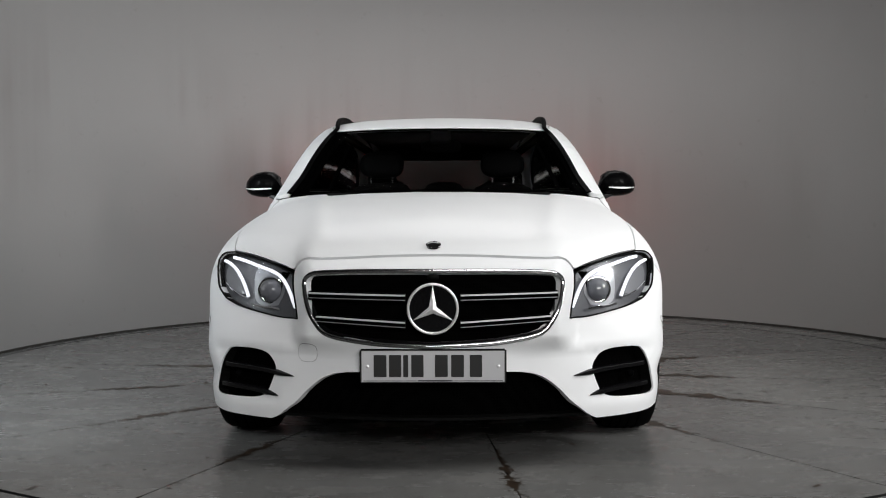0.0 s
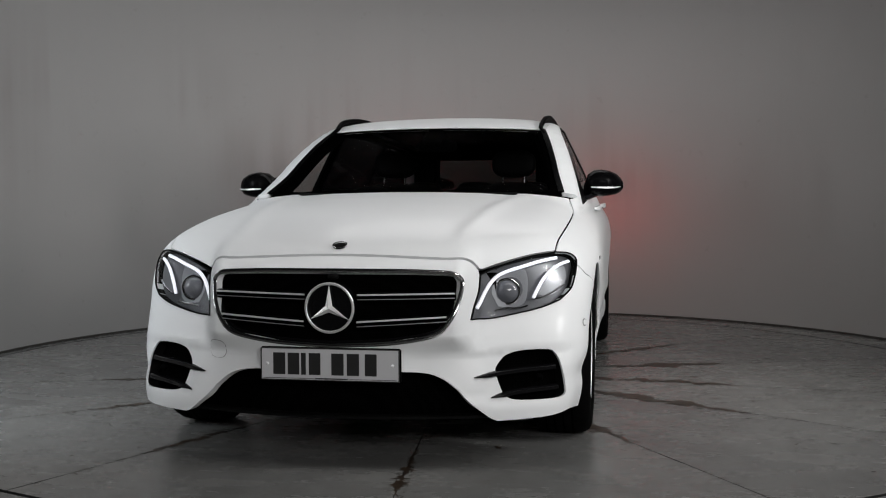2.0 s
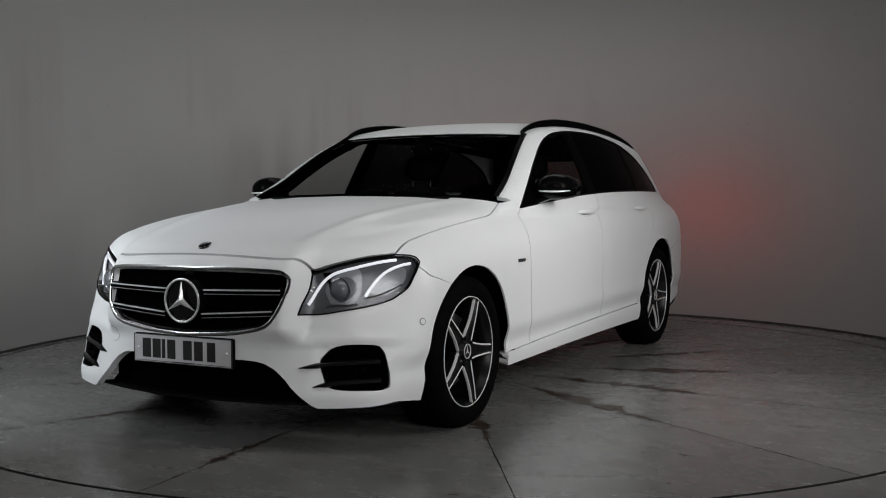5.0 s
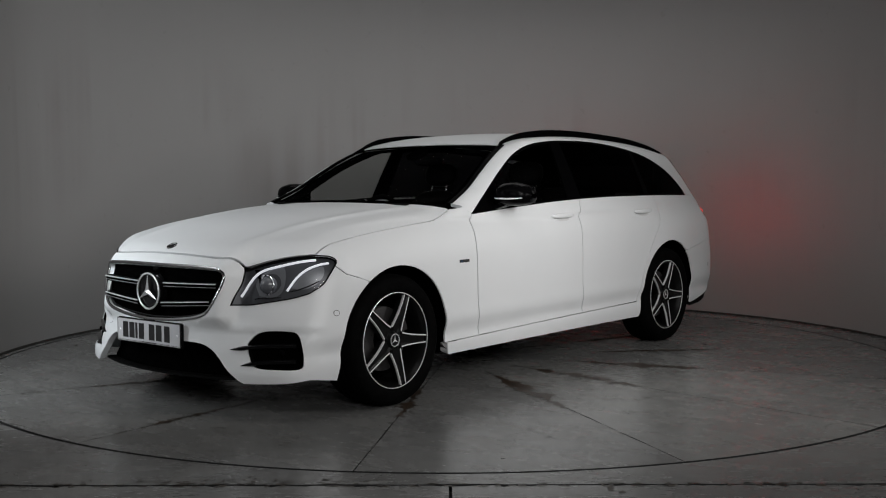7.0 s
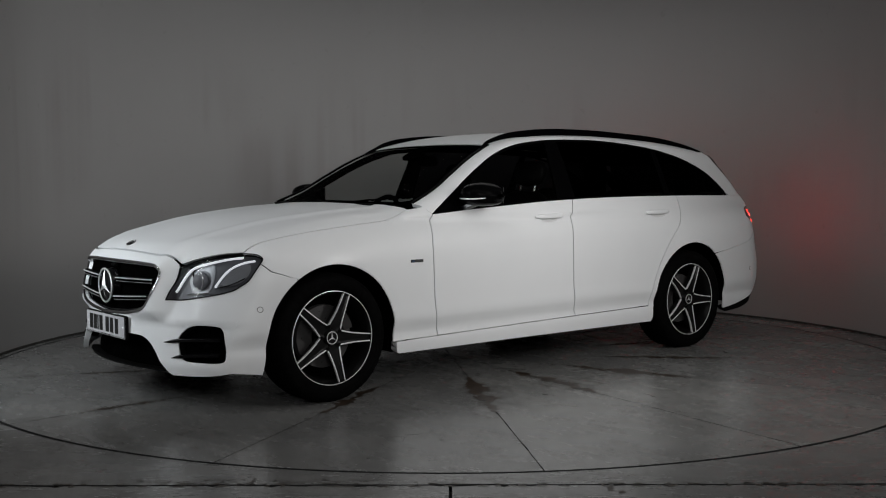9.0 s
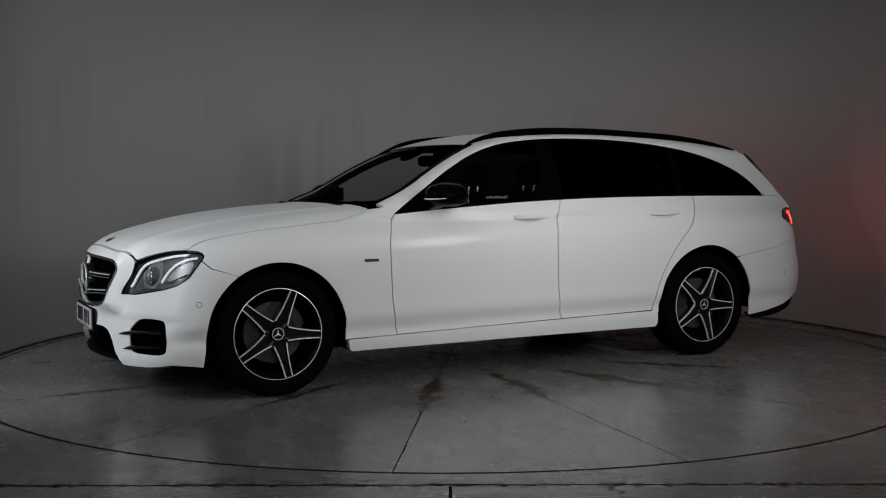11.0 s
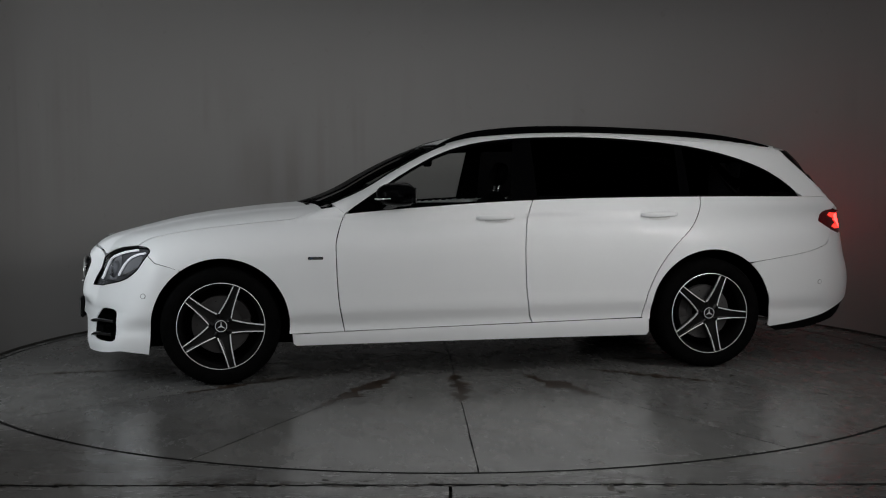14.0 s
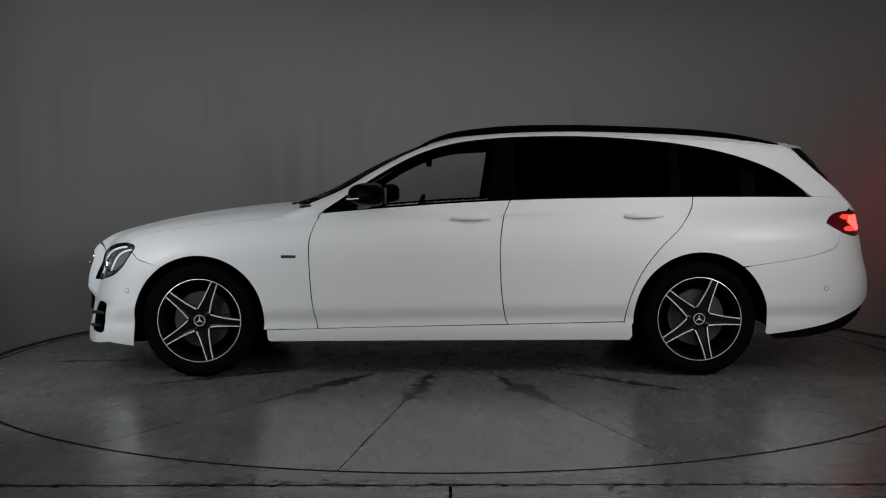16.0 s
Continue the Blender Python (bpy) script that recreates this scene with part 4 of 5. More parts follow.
def front_face():
    """Grille, badge, lamps, intakes and plate."""
    grille = new("grille")
    grille.parent = CAR
    # recessed mesh and chrome frame
    v, f = fill(both(GRILLE), (), 0.03)
    p = onto("front", v)
    n = normals(p)
    p = p + np.array([0, 0.045, 0])
    sheet("grille_mesh", grille, MESH, p, n, f, 0.0)
    edge = onto("front", both(GRILLE))
    ring = [Vector(q) for q in edge] + [Vector(edge[0])]
    sweep("grille_frame", plain("dark_chrome", (0.42, 0.42, 0.43), 0.16, 1.0), grille, [(q.x, q.y + 0.002, q.z) for q in ring], 0.016, 0.009, up=(0, 1, 0.001), n=8, label="chrome surround")
    wallpath = [(q.x * 0.985, q.y + 0.028, 0.603 + (q.z - 0.603) * 0.985) for q in ring]
    sweep("grille_rim", GLOSS, grille, wallpath, 0.03, 0.012, up=(0, 1, 0.001), n=6)
    # twin slats each side
    for s in (1, -1):
        for za, zb, xe in ((0.643, 0.650, 0.452), (0.546, 0.566, 0.424)):
            xs = [0.10 + (xe - 0.10) * k / 16 for k in range(17)]
            base = onto("front", [(x, za + (zb - za) * (k / 16)) for k, x in enumerate(xs)])
            path = [(q[0], q[1] + 0.004, q[2]) for q in base]
            sweep("slat", PILLAR, grille, [(x, y + 0.012, z - 0.004) for x, y, z in path], 0.036, 0.034, n=8, sign=s)
            sweep("slat_trim", SATIN, grille, [(x, y - 0.009, z + 0.006) for x, y, z in path], 0.010, 0.0065, n=8, sign=s, label="satin silver strip")
            # lower strip: same trim, its silver darkened to stand for shade under the slat
            sweep("slat_trim", plain("shadowed_silver", (0.42, 0.42, 0.43), 0.4, 0.6), grille, [(x, y - 0.007, z - 0.011) for x, y, z in path], 0.006, 0.003, n=6, sign=s, label="silver strip with shade in its colour")
    # round badge: a dish, a ring and three points
    by, bz = -0.858, 0.603
    badge = new("grille_badge")
    badge.parent = grille
    seg = 64
    vv = [(0.0 - OX, by + 0.022 - OY, bz)] + [(0.088 * math.cos(2 * math.pi * k / seg) - OX, by + 0.022 - OY, bz + 0.088 * math.sin(2 * math.pi * k / seg)) for k in range(seg)]
    vv += [(0.092 * math.cos(2 * math.pi * k / seg) - OX, by + 0.06 - OY, bz + 0.092 * math.sin(2 * math.pi * k / seg)) for k in range(seg)]
    ff = [(0, 1 + (k + 1) % seg, 1 + k) for k in range(seg)] + [(1 + k, 1 + (k + 1) % seg, 1 + seg + (k + 1) % seg, 1 + seg + k) for k in range(seg)]
    solid("badge_dish", GLOSS, badge, vv, ff)
    ringp = [(0.0885 * math.cos(2 * math.pi * k / seg), by + 0.012, bz + 0.0885 * math.sin(2 * math.pi * k / seg)) for k in range(seg + 1)]
    sweep("badge_ring", STAR, badge, ringp, 0.010, 0.007, up=(0, 1, 0.001), n=10, label="chrome ring")
    star(badge, (0.0, by + 0.006, bz), 0.085, 0.0135)
    for s in (1, -1):
        head_lamp(s)
        intake(s)
    # bonnet emblem
    e = onto("top", [(0.0, -0.697)])[0]
    emblem = new("bonnet_emblem")
    emblem.parent = CAR
    blob("emblem_disc", PLASTIC, emblem, (0, e[1], e[2] + 0.002), (0.027, 0.027, 0.004), 2.0, (24, 0, 0), 24)
    rp = [(0.026 * math.cos(2 * math.pi * k / 32), e[1] + 0.0235 * math.sin(2 * math.pi * k / 32), e[2] + 0.006 + 0.011 * math.sin(2 * math.pi * k / 32)) for k in range(33)]
    sweep("emblem_ring", CHROME, emblem, rp, 0.005, 0.004, n=6)
    # lower mouth: dark cavity, lip and a cross bar
    mv = both([(0.0, 0.374)] + list(reversed(MOUTH))[1:] + [(0.58, 0.185), (0.0, 0.185)])
    v, f = fill(mv, (), 0.04)
    p = onto("front", v)
    sheet("lower_mesh", CAR, MESH, p + np.array([0, 0.10, 0]), normals(p), f, 0.0)
    lip = onto("front", [(-0.58 + 1.16 * k / 40, 0.185) for k in range(41)])
    sweep("front_lip", PLASTIC, CAR, [(q[0], q[1] + 0.075, 0.198) for q in lip], 0.05, 0.016)
    # inner bulkhead keeps light out behind the mesh
    block("bulkhead", CABIN_BLACK, CAR, (-0.60, -0.62, 0.17), (0.60, -0.40, 0.74), 0.02)
    plate()
    for x in (0.742, -0.742):
        q = onto("front", [(abs(x), 0.335)])[0]
        blob("intake_sensor", PILLAR, CAR, (x, q[1] + 0.012, 0.335), (0.014, 0.012, 0.014), 2.2, seg=14, label="round black parking sensor")
    q = onto("front", [(0.0, 0.716)])[0]
    blob("grille_camera", PLASTIC, CAR, (0.0, q[1] + 0.012, 0.713), (0.022, 0.014, 0.012), 2.4, seg=14, label="small black camera")
    # washer and tow covers, parking sensors
    for s, x, z in ((-1, 0.462, 0.435),):
        c = [(x + 0.037 * math.copysign(abs(math.cos(a)) ** 0.7, math.cos(a)), z + 0.036 * math.copysign(abs(math.sin(a)) ** 0.7, math.sin(a))) for a in [2 * math.pi * k / 28 for k in range(28)]]
        panel("tow_cover_gap", CAR, plain("seam_shadow", (0.18, 0.18, 0.18), 0.6), "front", c, (), 0.015, 0.0, s, 0.0008)
        c2 = [(x + (a - x) * 0.965, z + (b - z) * 0.965) for a, b in c]
        panel("tow_cover", CAR, PAINT, "front", c2, (), 0.015, 0.0, s, 0.0018)
    for s in (1, -1):
        for y, z in ((-0.422, 0.517), (3.693, 0.513)):
            for nm, r, mt, up in (("sensor_ring", 0.0150, RING_GREY, 0.0012), ("parking_sensor", 0.0115, PAINT, 0.0026)):
                c = [(y + r * math.cos(2 * math.pi * k / 20), z + r * math.sin(2 * math.pi * k / 20)) for k in range(20)]
                panel(nm, CAR, mt, "side", c, (), 0.02, 0.0, s, up)


def star(parent, c, r, w):
    """Three tapered points with a ridge."""
    v, f = [], []
    for k in range(3):
        a = math.pi / 2 + k * 2 * math.pi / 3
        d = Vector((math.cos(a), 0, math.sin(a)))
        n = Vector((-math.sin(a), 0, math.cos(a)))
        i = len(v)
        inner = [Vector(c) + d * 0.0 + Vector((0, -0.012, 0)), Vector(c) + d * w * 0.58 + n * w, Vector(c) + d * w * 0.58 - n * w, Vector(c) + d * r + Vector((0, 0.004, 0)),
                 Vector(c) - d * w * 0.0 + Vector((0, 0.008, 0))]
        v += [tuple(Vector(loc(*q))) for q in inner]
        f += [(i, i + 3, i + 1), (i, i + 2, i + 3), (i + 4, i + 1, i + 3), (i + 4, i + 3, i + 2)]
    solid("badge_star", STAR, parent, v, f)


def head_lamp(s):
    lamp = new("headlamp")
    lamp.parent = CAR
    v, f = fill(LAMP, (), 0.025)
    p = onto("front", v)
    n = normals(p)
    cover = sheet("lens_cover", lamp, LENS_COVER, p + n * 0.002, n, f, 0.0, s, "clear lamp cover")
    cover.visible_shadow = False
    # bezel: the same outline sunk inwards
    deep = p - n * 0.028
    sheet("bezel", lamp, LAMP_DARK, deep, n, f, 0.0, s)
    rim = onto("front", LAMP)
    rn = normals(rim)
    k = len(rim)
    vv = [tuple(q) for q in rim - rn * 0.001] + [tuple(q) for q in rim - rn * 0.03]
    ff = [(i, (i + 1) % k, k + (i + 1) % k, k + i) for i in range(k)]
    solid("lamp_wall", PLASTIC, lamp, [(s * x - OX, y - OY, z) for x, y, z in vv], ff)
    rim_path = [tuple(q) for q in rim + rn * 0.001] + [tuple(rim[0] + rn[0] * 0.001)]
    sweep("lamp_seal", PLASTIC, lamp, rim_path, 0.007, 0.006, n=6, sign=s)

    def on(uv, sink):
        q = onto("front", uv)
        return q - normals(q) * sink

    # reflector field, projector and light strips
    fld = [(0.60, 0.60), (0.575, 0.66), (0.61, 0.715), (0.68, 0.742), (0.705, 0.70), (0.70, 0.62), (0.66, 0.595)]
    vv, ff = fill(curve(fld + fld[:1], 4)[:-1], (), 0.02)
    q = onto("front", vv)
    sheet("reflector", lamp, LAMP_GREY, q - normals(q) * (0.022 + 0.02 * np.exp(-((vv[:, 0] - 0.64) ** 2 + (vv[:, 1] - 0.66) ** 2) / 0.002))[:, None], normals(q), ff, 0.0, s)
    fl2 = [(0.735, 0.64), (0.775, 0.71), (0.83, 0.745), (0.845, 0.70), (0.825, 0.655), (0.78, 0.632)]
    vv, ff = fill(curve(fl2 + fl2[:1], 4)[:-1], (), 0.02)
    q = onto("front", vv)
    sheet("reflector", lamp, LAMP_GREY, q - normals(q) * 0.022, normals(q), ff, 0.0, s)
    c0 = on([(0.625, 0.652)], 0.012)[0]
    blob("projector", plain("projector_lens", (0.13, 0.135, 0.15), 0.1, 0.0, 0.6), lamp, (s * c0[0], c0[1] + 0.02, c0[2]), (0.045, 0.04, 0.045), 2.0)
    ring = [(s * (c0[0] + 0.047 * math.cos(2 * math.pi * k / 32)), c0[1] + 0.008, c0[2] + 0.047 * math.sin(2 * math.pi * k / 32)) for k in range(33)]
    sweep("projector_ring", CHROME, lamp, ring, 0.008, 0.006, up=(0, 1, 0.001), n=6)
    for pts, w in (([(0.526, 0.594), (0.545, 0.645), (0.572, 0.692), (0.61, 0.722), (0.68, 0.745), (0.75, 0.765), (0.80, 0.774)], 0.012),
                   ([(0.845, 0.758), (0.815, 0.748), (0.782, 0.726), (0.755, 0.692), (0.735, 0.655), (0.722, 0.625)], 0.011)):
        path = on(curve(pts, 6), 0.012)
        sweep("light_strip", DRL, lamp, [tuple(q) for q in path], 0.012, w, n=8, sign=s, label="glowing white strip")
    path = on(curve([(0.722, 0.622), (0.76, 0.630), (0.80, 0.648), (0.835, 0.672)], 6), 0.015)
    sweep("lamp_trim", CHROME, lamp, [tuple(q) for q in path], 0.008, 0.007, n=6, sign=s)
    path = on(curve([(0.585, 0.585), (0.62, 0.592), (0.66, 0.592), (0.70, 0.598)], 6), 0.014)
    sweep("lamp_trim", CHROME, lamp, [tuple(q) for q in path], 0.010, 0.008, n=6, sign=s)


def intake(s):
    box = new("side_intake")
    box.parent = CAR
    v, f = fill(INTAKE, (), 0.025)
    p = onto("front", v)
    n = normals(p)
    sheet("intake_mesh", box, MESH, p - n * 0.045, n, f, 0.0, s)
    ic = np.mean(np.array(INTAKE), 0)
    rim = onto("front", ic + (np.array(INTAKE) - ic) * 0.975)
    rn = normals(rim)
    k = len(rim)
    vv = [tuple(q) for q in rim - rn * 0.004] + [tuple(q) for q in rim - rn * 0.06]
    solid("intake_wall", PLASTIC, box, [(s * x - OX, y - OY, z) for x, y, z in vv], [(i, (i + 1) % k, k + (i + 1) % k, k + i) for i in range(k)])
    for pts in ([(0.515, 0.345), (0.56, 0.352), (0.62, 0.361), (0.70, 0.368), (0.80, 0.372)], [(0.575, 0.271), (0.61, 0.280), (0.66, 0.288), (0.73, 0.294), (0.81, 0.298)]):
        q = onto("front", curve(pts, 6))
        qn = normals(q)
        m = len(q)
        path = [tuple(q[i] + qn[i] * (0.003 - 0.016 * min(1, i / (m - 1) * 1.2))) for i in range(m)]
        sweep("intake_blade", GLOSS, box, path, 0.035, 0.022, n=8, sign=s, taper=lambda u: 0.12 + 0.88 * min(1.0, u * 3.2))


def plate():
    """Plate on its black carrier; the characters are plain bars."""
    pl = new("number_plate")
    pl.parent = CAR
    y = -0.851
    block("carrier", PLASTIC, pl, (-0.264, y + 0.004, 0.334), (0.264, y + 0.022, 0.458), 0.005)
    block("carrier_block", PLASTIC, pl, (-0.17, y + 0.02, 0.345), (0.17, y + 0.08, 0.45), 0.006)
    block("plate_face", PLATE, pl, (-0.260, y, 0.338), (0.260, y + 0.006, 0.455), 0.0025, "white reflective plate with plain black bars")
    z0, z1 = 0.358, 0.438
    bars = [(-0.198, 0.046), (-0.144, 0.044), (-0.106, 0.018), (-0.064, 0.044), (0.022, 0.046), (0.080, 0.046), (0.146, 0.044)]
    for c, w in bars:
        block("character_bar", INK, pl, (c - w / 2 + 0.008, y - 0.0015, z0), (c + w / 2 + 0.008, y + 0.002, z1), 0.001)
    for a, b in ((-0.25, -0.06), (0.075, 0.25)):
        block("edge_line", INK, pl, (a, y - 0.001, 0.3435), (b, y + 0.002, 0.3455), 0)
    block("maker_bar", INK, pl, (-0.055, y - 0.001, 0.3425), (0.07, y + 0.002, 0.3470), 0)
    for x in (-0.235, 0.235):
        blob("screw", SATIN, pl, (x, y, 0.397), (0.006, 0.004, 0.006), 2.0, seg=12)
    for x in (-0.2605, 0.2565):
        block("plate_edge", INK, pl, (x, y - 0.0008, 0.339), (x + 0.004, y + 0.003, 0.454), 0)
    for z in (0.3375, 0.4525):
        block("plate_edge", INK, pl, (-0.259, y - 0.0008, z), (0.259, y + 0.003, z + 0.003), 0)


front_face()


# ---- wheels ----
def wheel(cy, s):
    w = new("wheel")
    w.parent = CAR
    cz, face = 0.338, 0.902
    tyre = [(0.238, face - 0.012), (0.250, face + 0.004), (0.275, face + 0.016), (0.303, face + 0.014), (0.322, face + 0.004), (0.3335, face - 0.018), (0.3375, face - 0.05), (0.338, face - 0.11),
            (0.3375, face - 0.17), (0.332, face - 0.205), (0.30, face - 0.228), (0.24, face - 0.22)]
    lathe("tyre", RUBBER, w, tyre, (cy, cz), 96, s, "black rubber tyre")
    for k in range(4):
        x = face - 0.055 - k * 0.036
        lathe("tread_groove", CABIN_BLACK, w, [(0.3386, x), (0.3386, x - 0.007)], (cy, cz), 72, s)
    rim = lathe("rim", WHEEL_BLACK, w, [(0.2412, face), (0.234, face - 0.014), (0.226, face - 0.030), (0.218, face - 0.06), (0.212, face - 0.12), (0.215, face - 0.21)], (cy, cz), 96, s)
    lathe("rim_lip", MACHINED, rim, [(0.2465, face - 0.008), (0.2458, face + 0.003), (0.2428, face + 0.004), (0.2418, face + 0.001)], (cy, cz), 96, s, "machined silver lip")
    lathe("brake_disc", DISC, w, [(0.07, face - 0.10), (0.075, face - 0.088), (0.165, face - 0.088), (0.168, face - 0.10), (0.168, face - 0.12), (0.07, face - 0.12)], (cy, cz), 64, s, "drilled steel brake disc")
    lathe("wheel_back", CABIN_BLACK, w, [(0.0, face - 0.13), (0.215, face - 0.13)], (cy, cz), 48, s)

    def at(r, a, x):
        return (s * x - OX, cy + r * math.cos(radians(a)) - OY, cz + r * math.sin(radians(a)))

    for k in range(36):
        a = k * 10 + (k % 3) * 2
        r = 0.095 + 0.02 * (k % 4)
        c = at(r, a, face - 0.0865)
        v = [(c[0], c[1] + 0.003 * math.cos(u * math.pi / 3), c[2] + 0.003 * math.sin(u * math.pi / 3)) for u in range(6)]
        if k % 2 == 0:
            solid("drill_hole", CABIN_BLACK, w, v, [tuple(range(6))])
    # brake caliper
    v, f = [], []
    for i in range(9):
        a = 12 + 5 * i if cy < 1 else 150 + 5 * i
        for r, x in ((0.118, face - 0.070), (0.172, face - 0.070), (0.176, face - 0.11), (0.118, face - 0.11)):
            v.append(at(r, a, x))
    for i in range(8):
        for j in range(4):
            f.append((i * 4 + j, i * 4 + (j + 1) % 4, i * 4 + 4 + (j + 1) % 4, i * 4 + 4 + j))
    f += [(0, 1, 2, 3), (35, 34, 33, 32)]
    solid("brake_caliper", plain("caliper_grey", (0.014, 0.012, 0.012), 0.6), w, v, f)
    # five spokes: black web with two machined edges that spread towards the bolts
    for k in range(5):
        a = -4 + 72 * k
        v, f = [], []
        prof = [(0.238, 4.3, face - 0.006), (0.19, 6.2, face - 0.006), (0.14, 10.0, face - 0.009), (0.10, 17.0, face - 0.014), (0.070, 33.0, face - 0.018), (0.03, 36.0, face - 0.02)]
        for r, h, x in prof:
            for aa, xx in ((a - h, x), (a - h * 0.55, x - 0.006), (a + h * 0.55, x - 0.006), (a + h, x), (a + h * 0.9, x - 0.045), (a - h * 0.9, x - 0.045)):
                v.append(at(r, aa, xx))
        for i in range(len(prof) - 1):
            for j in range(6):
                f.append((i * 6 + j, i * 6 + (j + 1) % 6, i * 6 + 6 + (j + 1) % 6, i * 6 + 6 + j))
        spoke = solid("spoke", WHEEL_BLACK, w, v, f)
        for sg in (1, -1):
            v, f = [], []
            edge = [(0.2425, 4.3, 0.0050), (0.19, 6.2, 0.0048), (0.14, 10.0, 0.0052), (0.105, 16.0, 0.0058), (0.082, 24.5, 0.0066), (0.070, 31.0, 0.007)]
            for r, h, wd in edge:
                dh = math.degrees(wd * 0.7 / r)
                x = float(np.interp(r, [0.03, 0.07, 0.10, 0.14, 0.19, 0.24], [face - 0.02, face - 0.016, face - 0.012, face - 0.007, face - 0.0045, face - 0.004])) + 0.002
                for aa, xx in ((a + sg * (h - dh), x - 0.002), (a + sg * (h - dh * 0.8), x), (a + sg * (h + dh * 0.8), x), (a + sg * (h + dh), x - 0.012)):
                    v.append(at(r, aa, xx))
            for i in range(len(edge) - 1):
                for j in range(3):
                    f.append((i * 4 + j, i * 4 + j + 1, i * 4 + 5 + j, i * 4 + 4 + j))
            ed = solid("spoke_edge", MACHINED, spoke, v, f)
            tagged(ed, "machined silver edge")
        # wheel bolt between two spokes
        b = at(0.060, a + 36, face - 0.014)
        v = [(b[0] + s * (0.004 if q else 0), b[1] + 0.0085 * math.cos(u * math.pi / 6), b[2] + 0.0085 * math.sin(u * math.pi / 6)) for q in (0, 1) for u in range(12)]
        solid("wheel_bolt", PLASTIC, w, v, [tuple(range(12, 24))] + [(u, (u + 1) % 12, 12 + (u + 1) % 12, 12 + u) for u in range(12)])
    cap = lathe("hub_cap", WHEEL_BLACK, w, [(0.0, face - 0.008), (0.034, face - 0.008), (0.038, face - 0.016), (0.044, face - 0.026)], (cy, cz), 40, s)
    lathe("cap_ring", SATIN, cap, [(0.034, face - 0.0075), (0.0335, face - 0.005), (0.030, face - 0.005), (0.029, face - 0.0085)], (cy, cz), 40, s, "silver ring")
    v, f = [], []
    for k in range(3):
        a = 90 + 120 * k
        i = len(v)
        v += [at(0.0, 0, face - 0.0055), at(0.005, a + 60, face - 0.0072), at(0.030, a, face - 0.0068), at(0.005, a - 60, face - 0.0072)]
        f += [(i, i + 1, i + 2), (i, i + 2, i + 3)]
    solid("cap_star", SATIN, cap, v, f)


for s_ in (1, -1):
    wheel(0.0, s_)
    wheel(2.939, s_)
    for cy_, r_ in ((0.0, 0.392), (2.945, 0.402)):
        v_, f_ = [], []
        for k_ in range(41):
            u_ = radians(-6 + 192 * k_ / 40)
            for x_, q_ in ((0.885, r_ + 0.002), (0.80, r_ + 0.006), (0.62, r_ + 0.004), (0.615, 0.06)):
                v_.append((s_ * x_ - OX, cy_ + q_ * math.cos(u_) - OY, 0.338 + q_ * math.sin(u_)))
        for k_ in range(40):
            for j_ in range(3):
                f_.append((k_ * 4 + j_, k_ * 4 + j_ + 1, k_ * 4 + 5 + j_, k_ * 4 + 4 + j_))
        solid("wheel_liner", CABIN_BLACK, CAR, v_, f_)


# ---- mirrors, rails, badges ----
def outside_mirror(s):
    m = new("door_mirror")
    m.parent = CAR
    # shell: rings along the cross axis, fuller at the outer end
    v, f = [], []
    rows = [(0.835, 0.025, 0.030, 0.98, 1.035), (0.855, 0.075, 0.055, 1.0, 1.065), (0.885, 0.100, 0.066, 1.01, 1.073), (0.925, 0.106, 0.069, 1.015, 1.075), (0.965, 0.102, 0.064, 1.02, 1.073),
            (1.0, 0.085, 0.052, 1.03, 1.069), (1.022, 0.060, 0.035, 1.045, 1.065), (1.034, 0.022, 0.014, 1.055, 1.063)]
    n = 28
    for x, ry, rz, cy, cz in rows:
        for j in range(n):
            u = 2 * math.pi * j / n
            c_, s_i = math.cos(u), math.sin(u)
            yy = cy + ry * math.copysign(abs(c_) ** (0.85 if c_ < 0 else 0.5), c_) * (1.25 if c_ < 0 else 0.8)
            v.append((s * x - OX, yy - OY, cz + rz * math.copysign(abs(s_i) ** 0.8, s_i)))
    for i in range(len(rows) - 1):
        for j in range(n):
            k = (j + 1) % n
            f.append((i * n + j, i * n + k, (i + 1) * n + k, (i + 1) * n + j))
    f += [tuple(range(n)), tuple(range((len(rows) - 1) * n, len(rows) * n))[::-1]]
    solid("mirror_shell", plain("black_mirror_cap", (0.002, 0.002, 0.0022), 0.25, ior=1.25, spec=0.07), m, v, f, True)
    path = [(0.875, 0.885, 1.052), (0.915, 0.876, 1.050), (0.955, 0.885, 1.049), (0.99, 0.908, 1.050), (1.018, 0.952, 1.053)]
    sweep("indicator_strip", SATIN, m, curve(path, 5), 0.007, 0.010, sign=s, label="pale indicator strip", taper=lambda u: 0.3 + 0.7 * math.sin(math.pi * min(1, 0.15 + u * 0.8)))
    sweep("mirror_arm", GLOSS, m, [(0.80, 0.96, 0.992), (0.84, 0.97, 1.0), (0.89, 0.99, 1.022)], 0.10, 0.035, sign=s)
    block("mirror_glass", CHROME, m, (min(s * 0.86, s * 1.005), 1.098, 1.022), (max(s * 0.86, s * 1.005), 1.104, 1.115), 0.002)


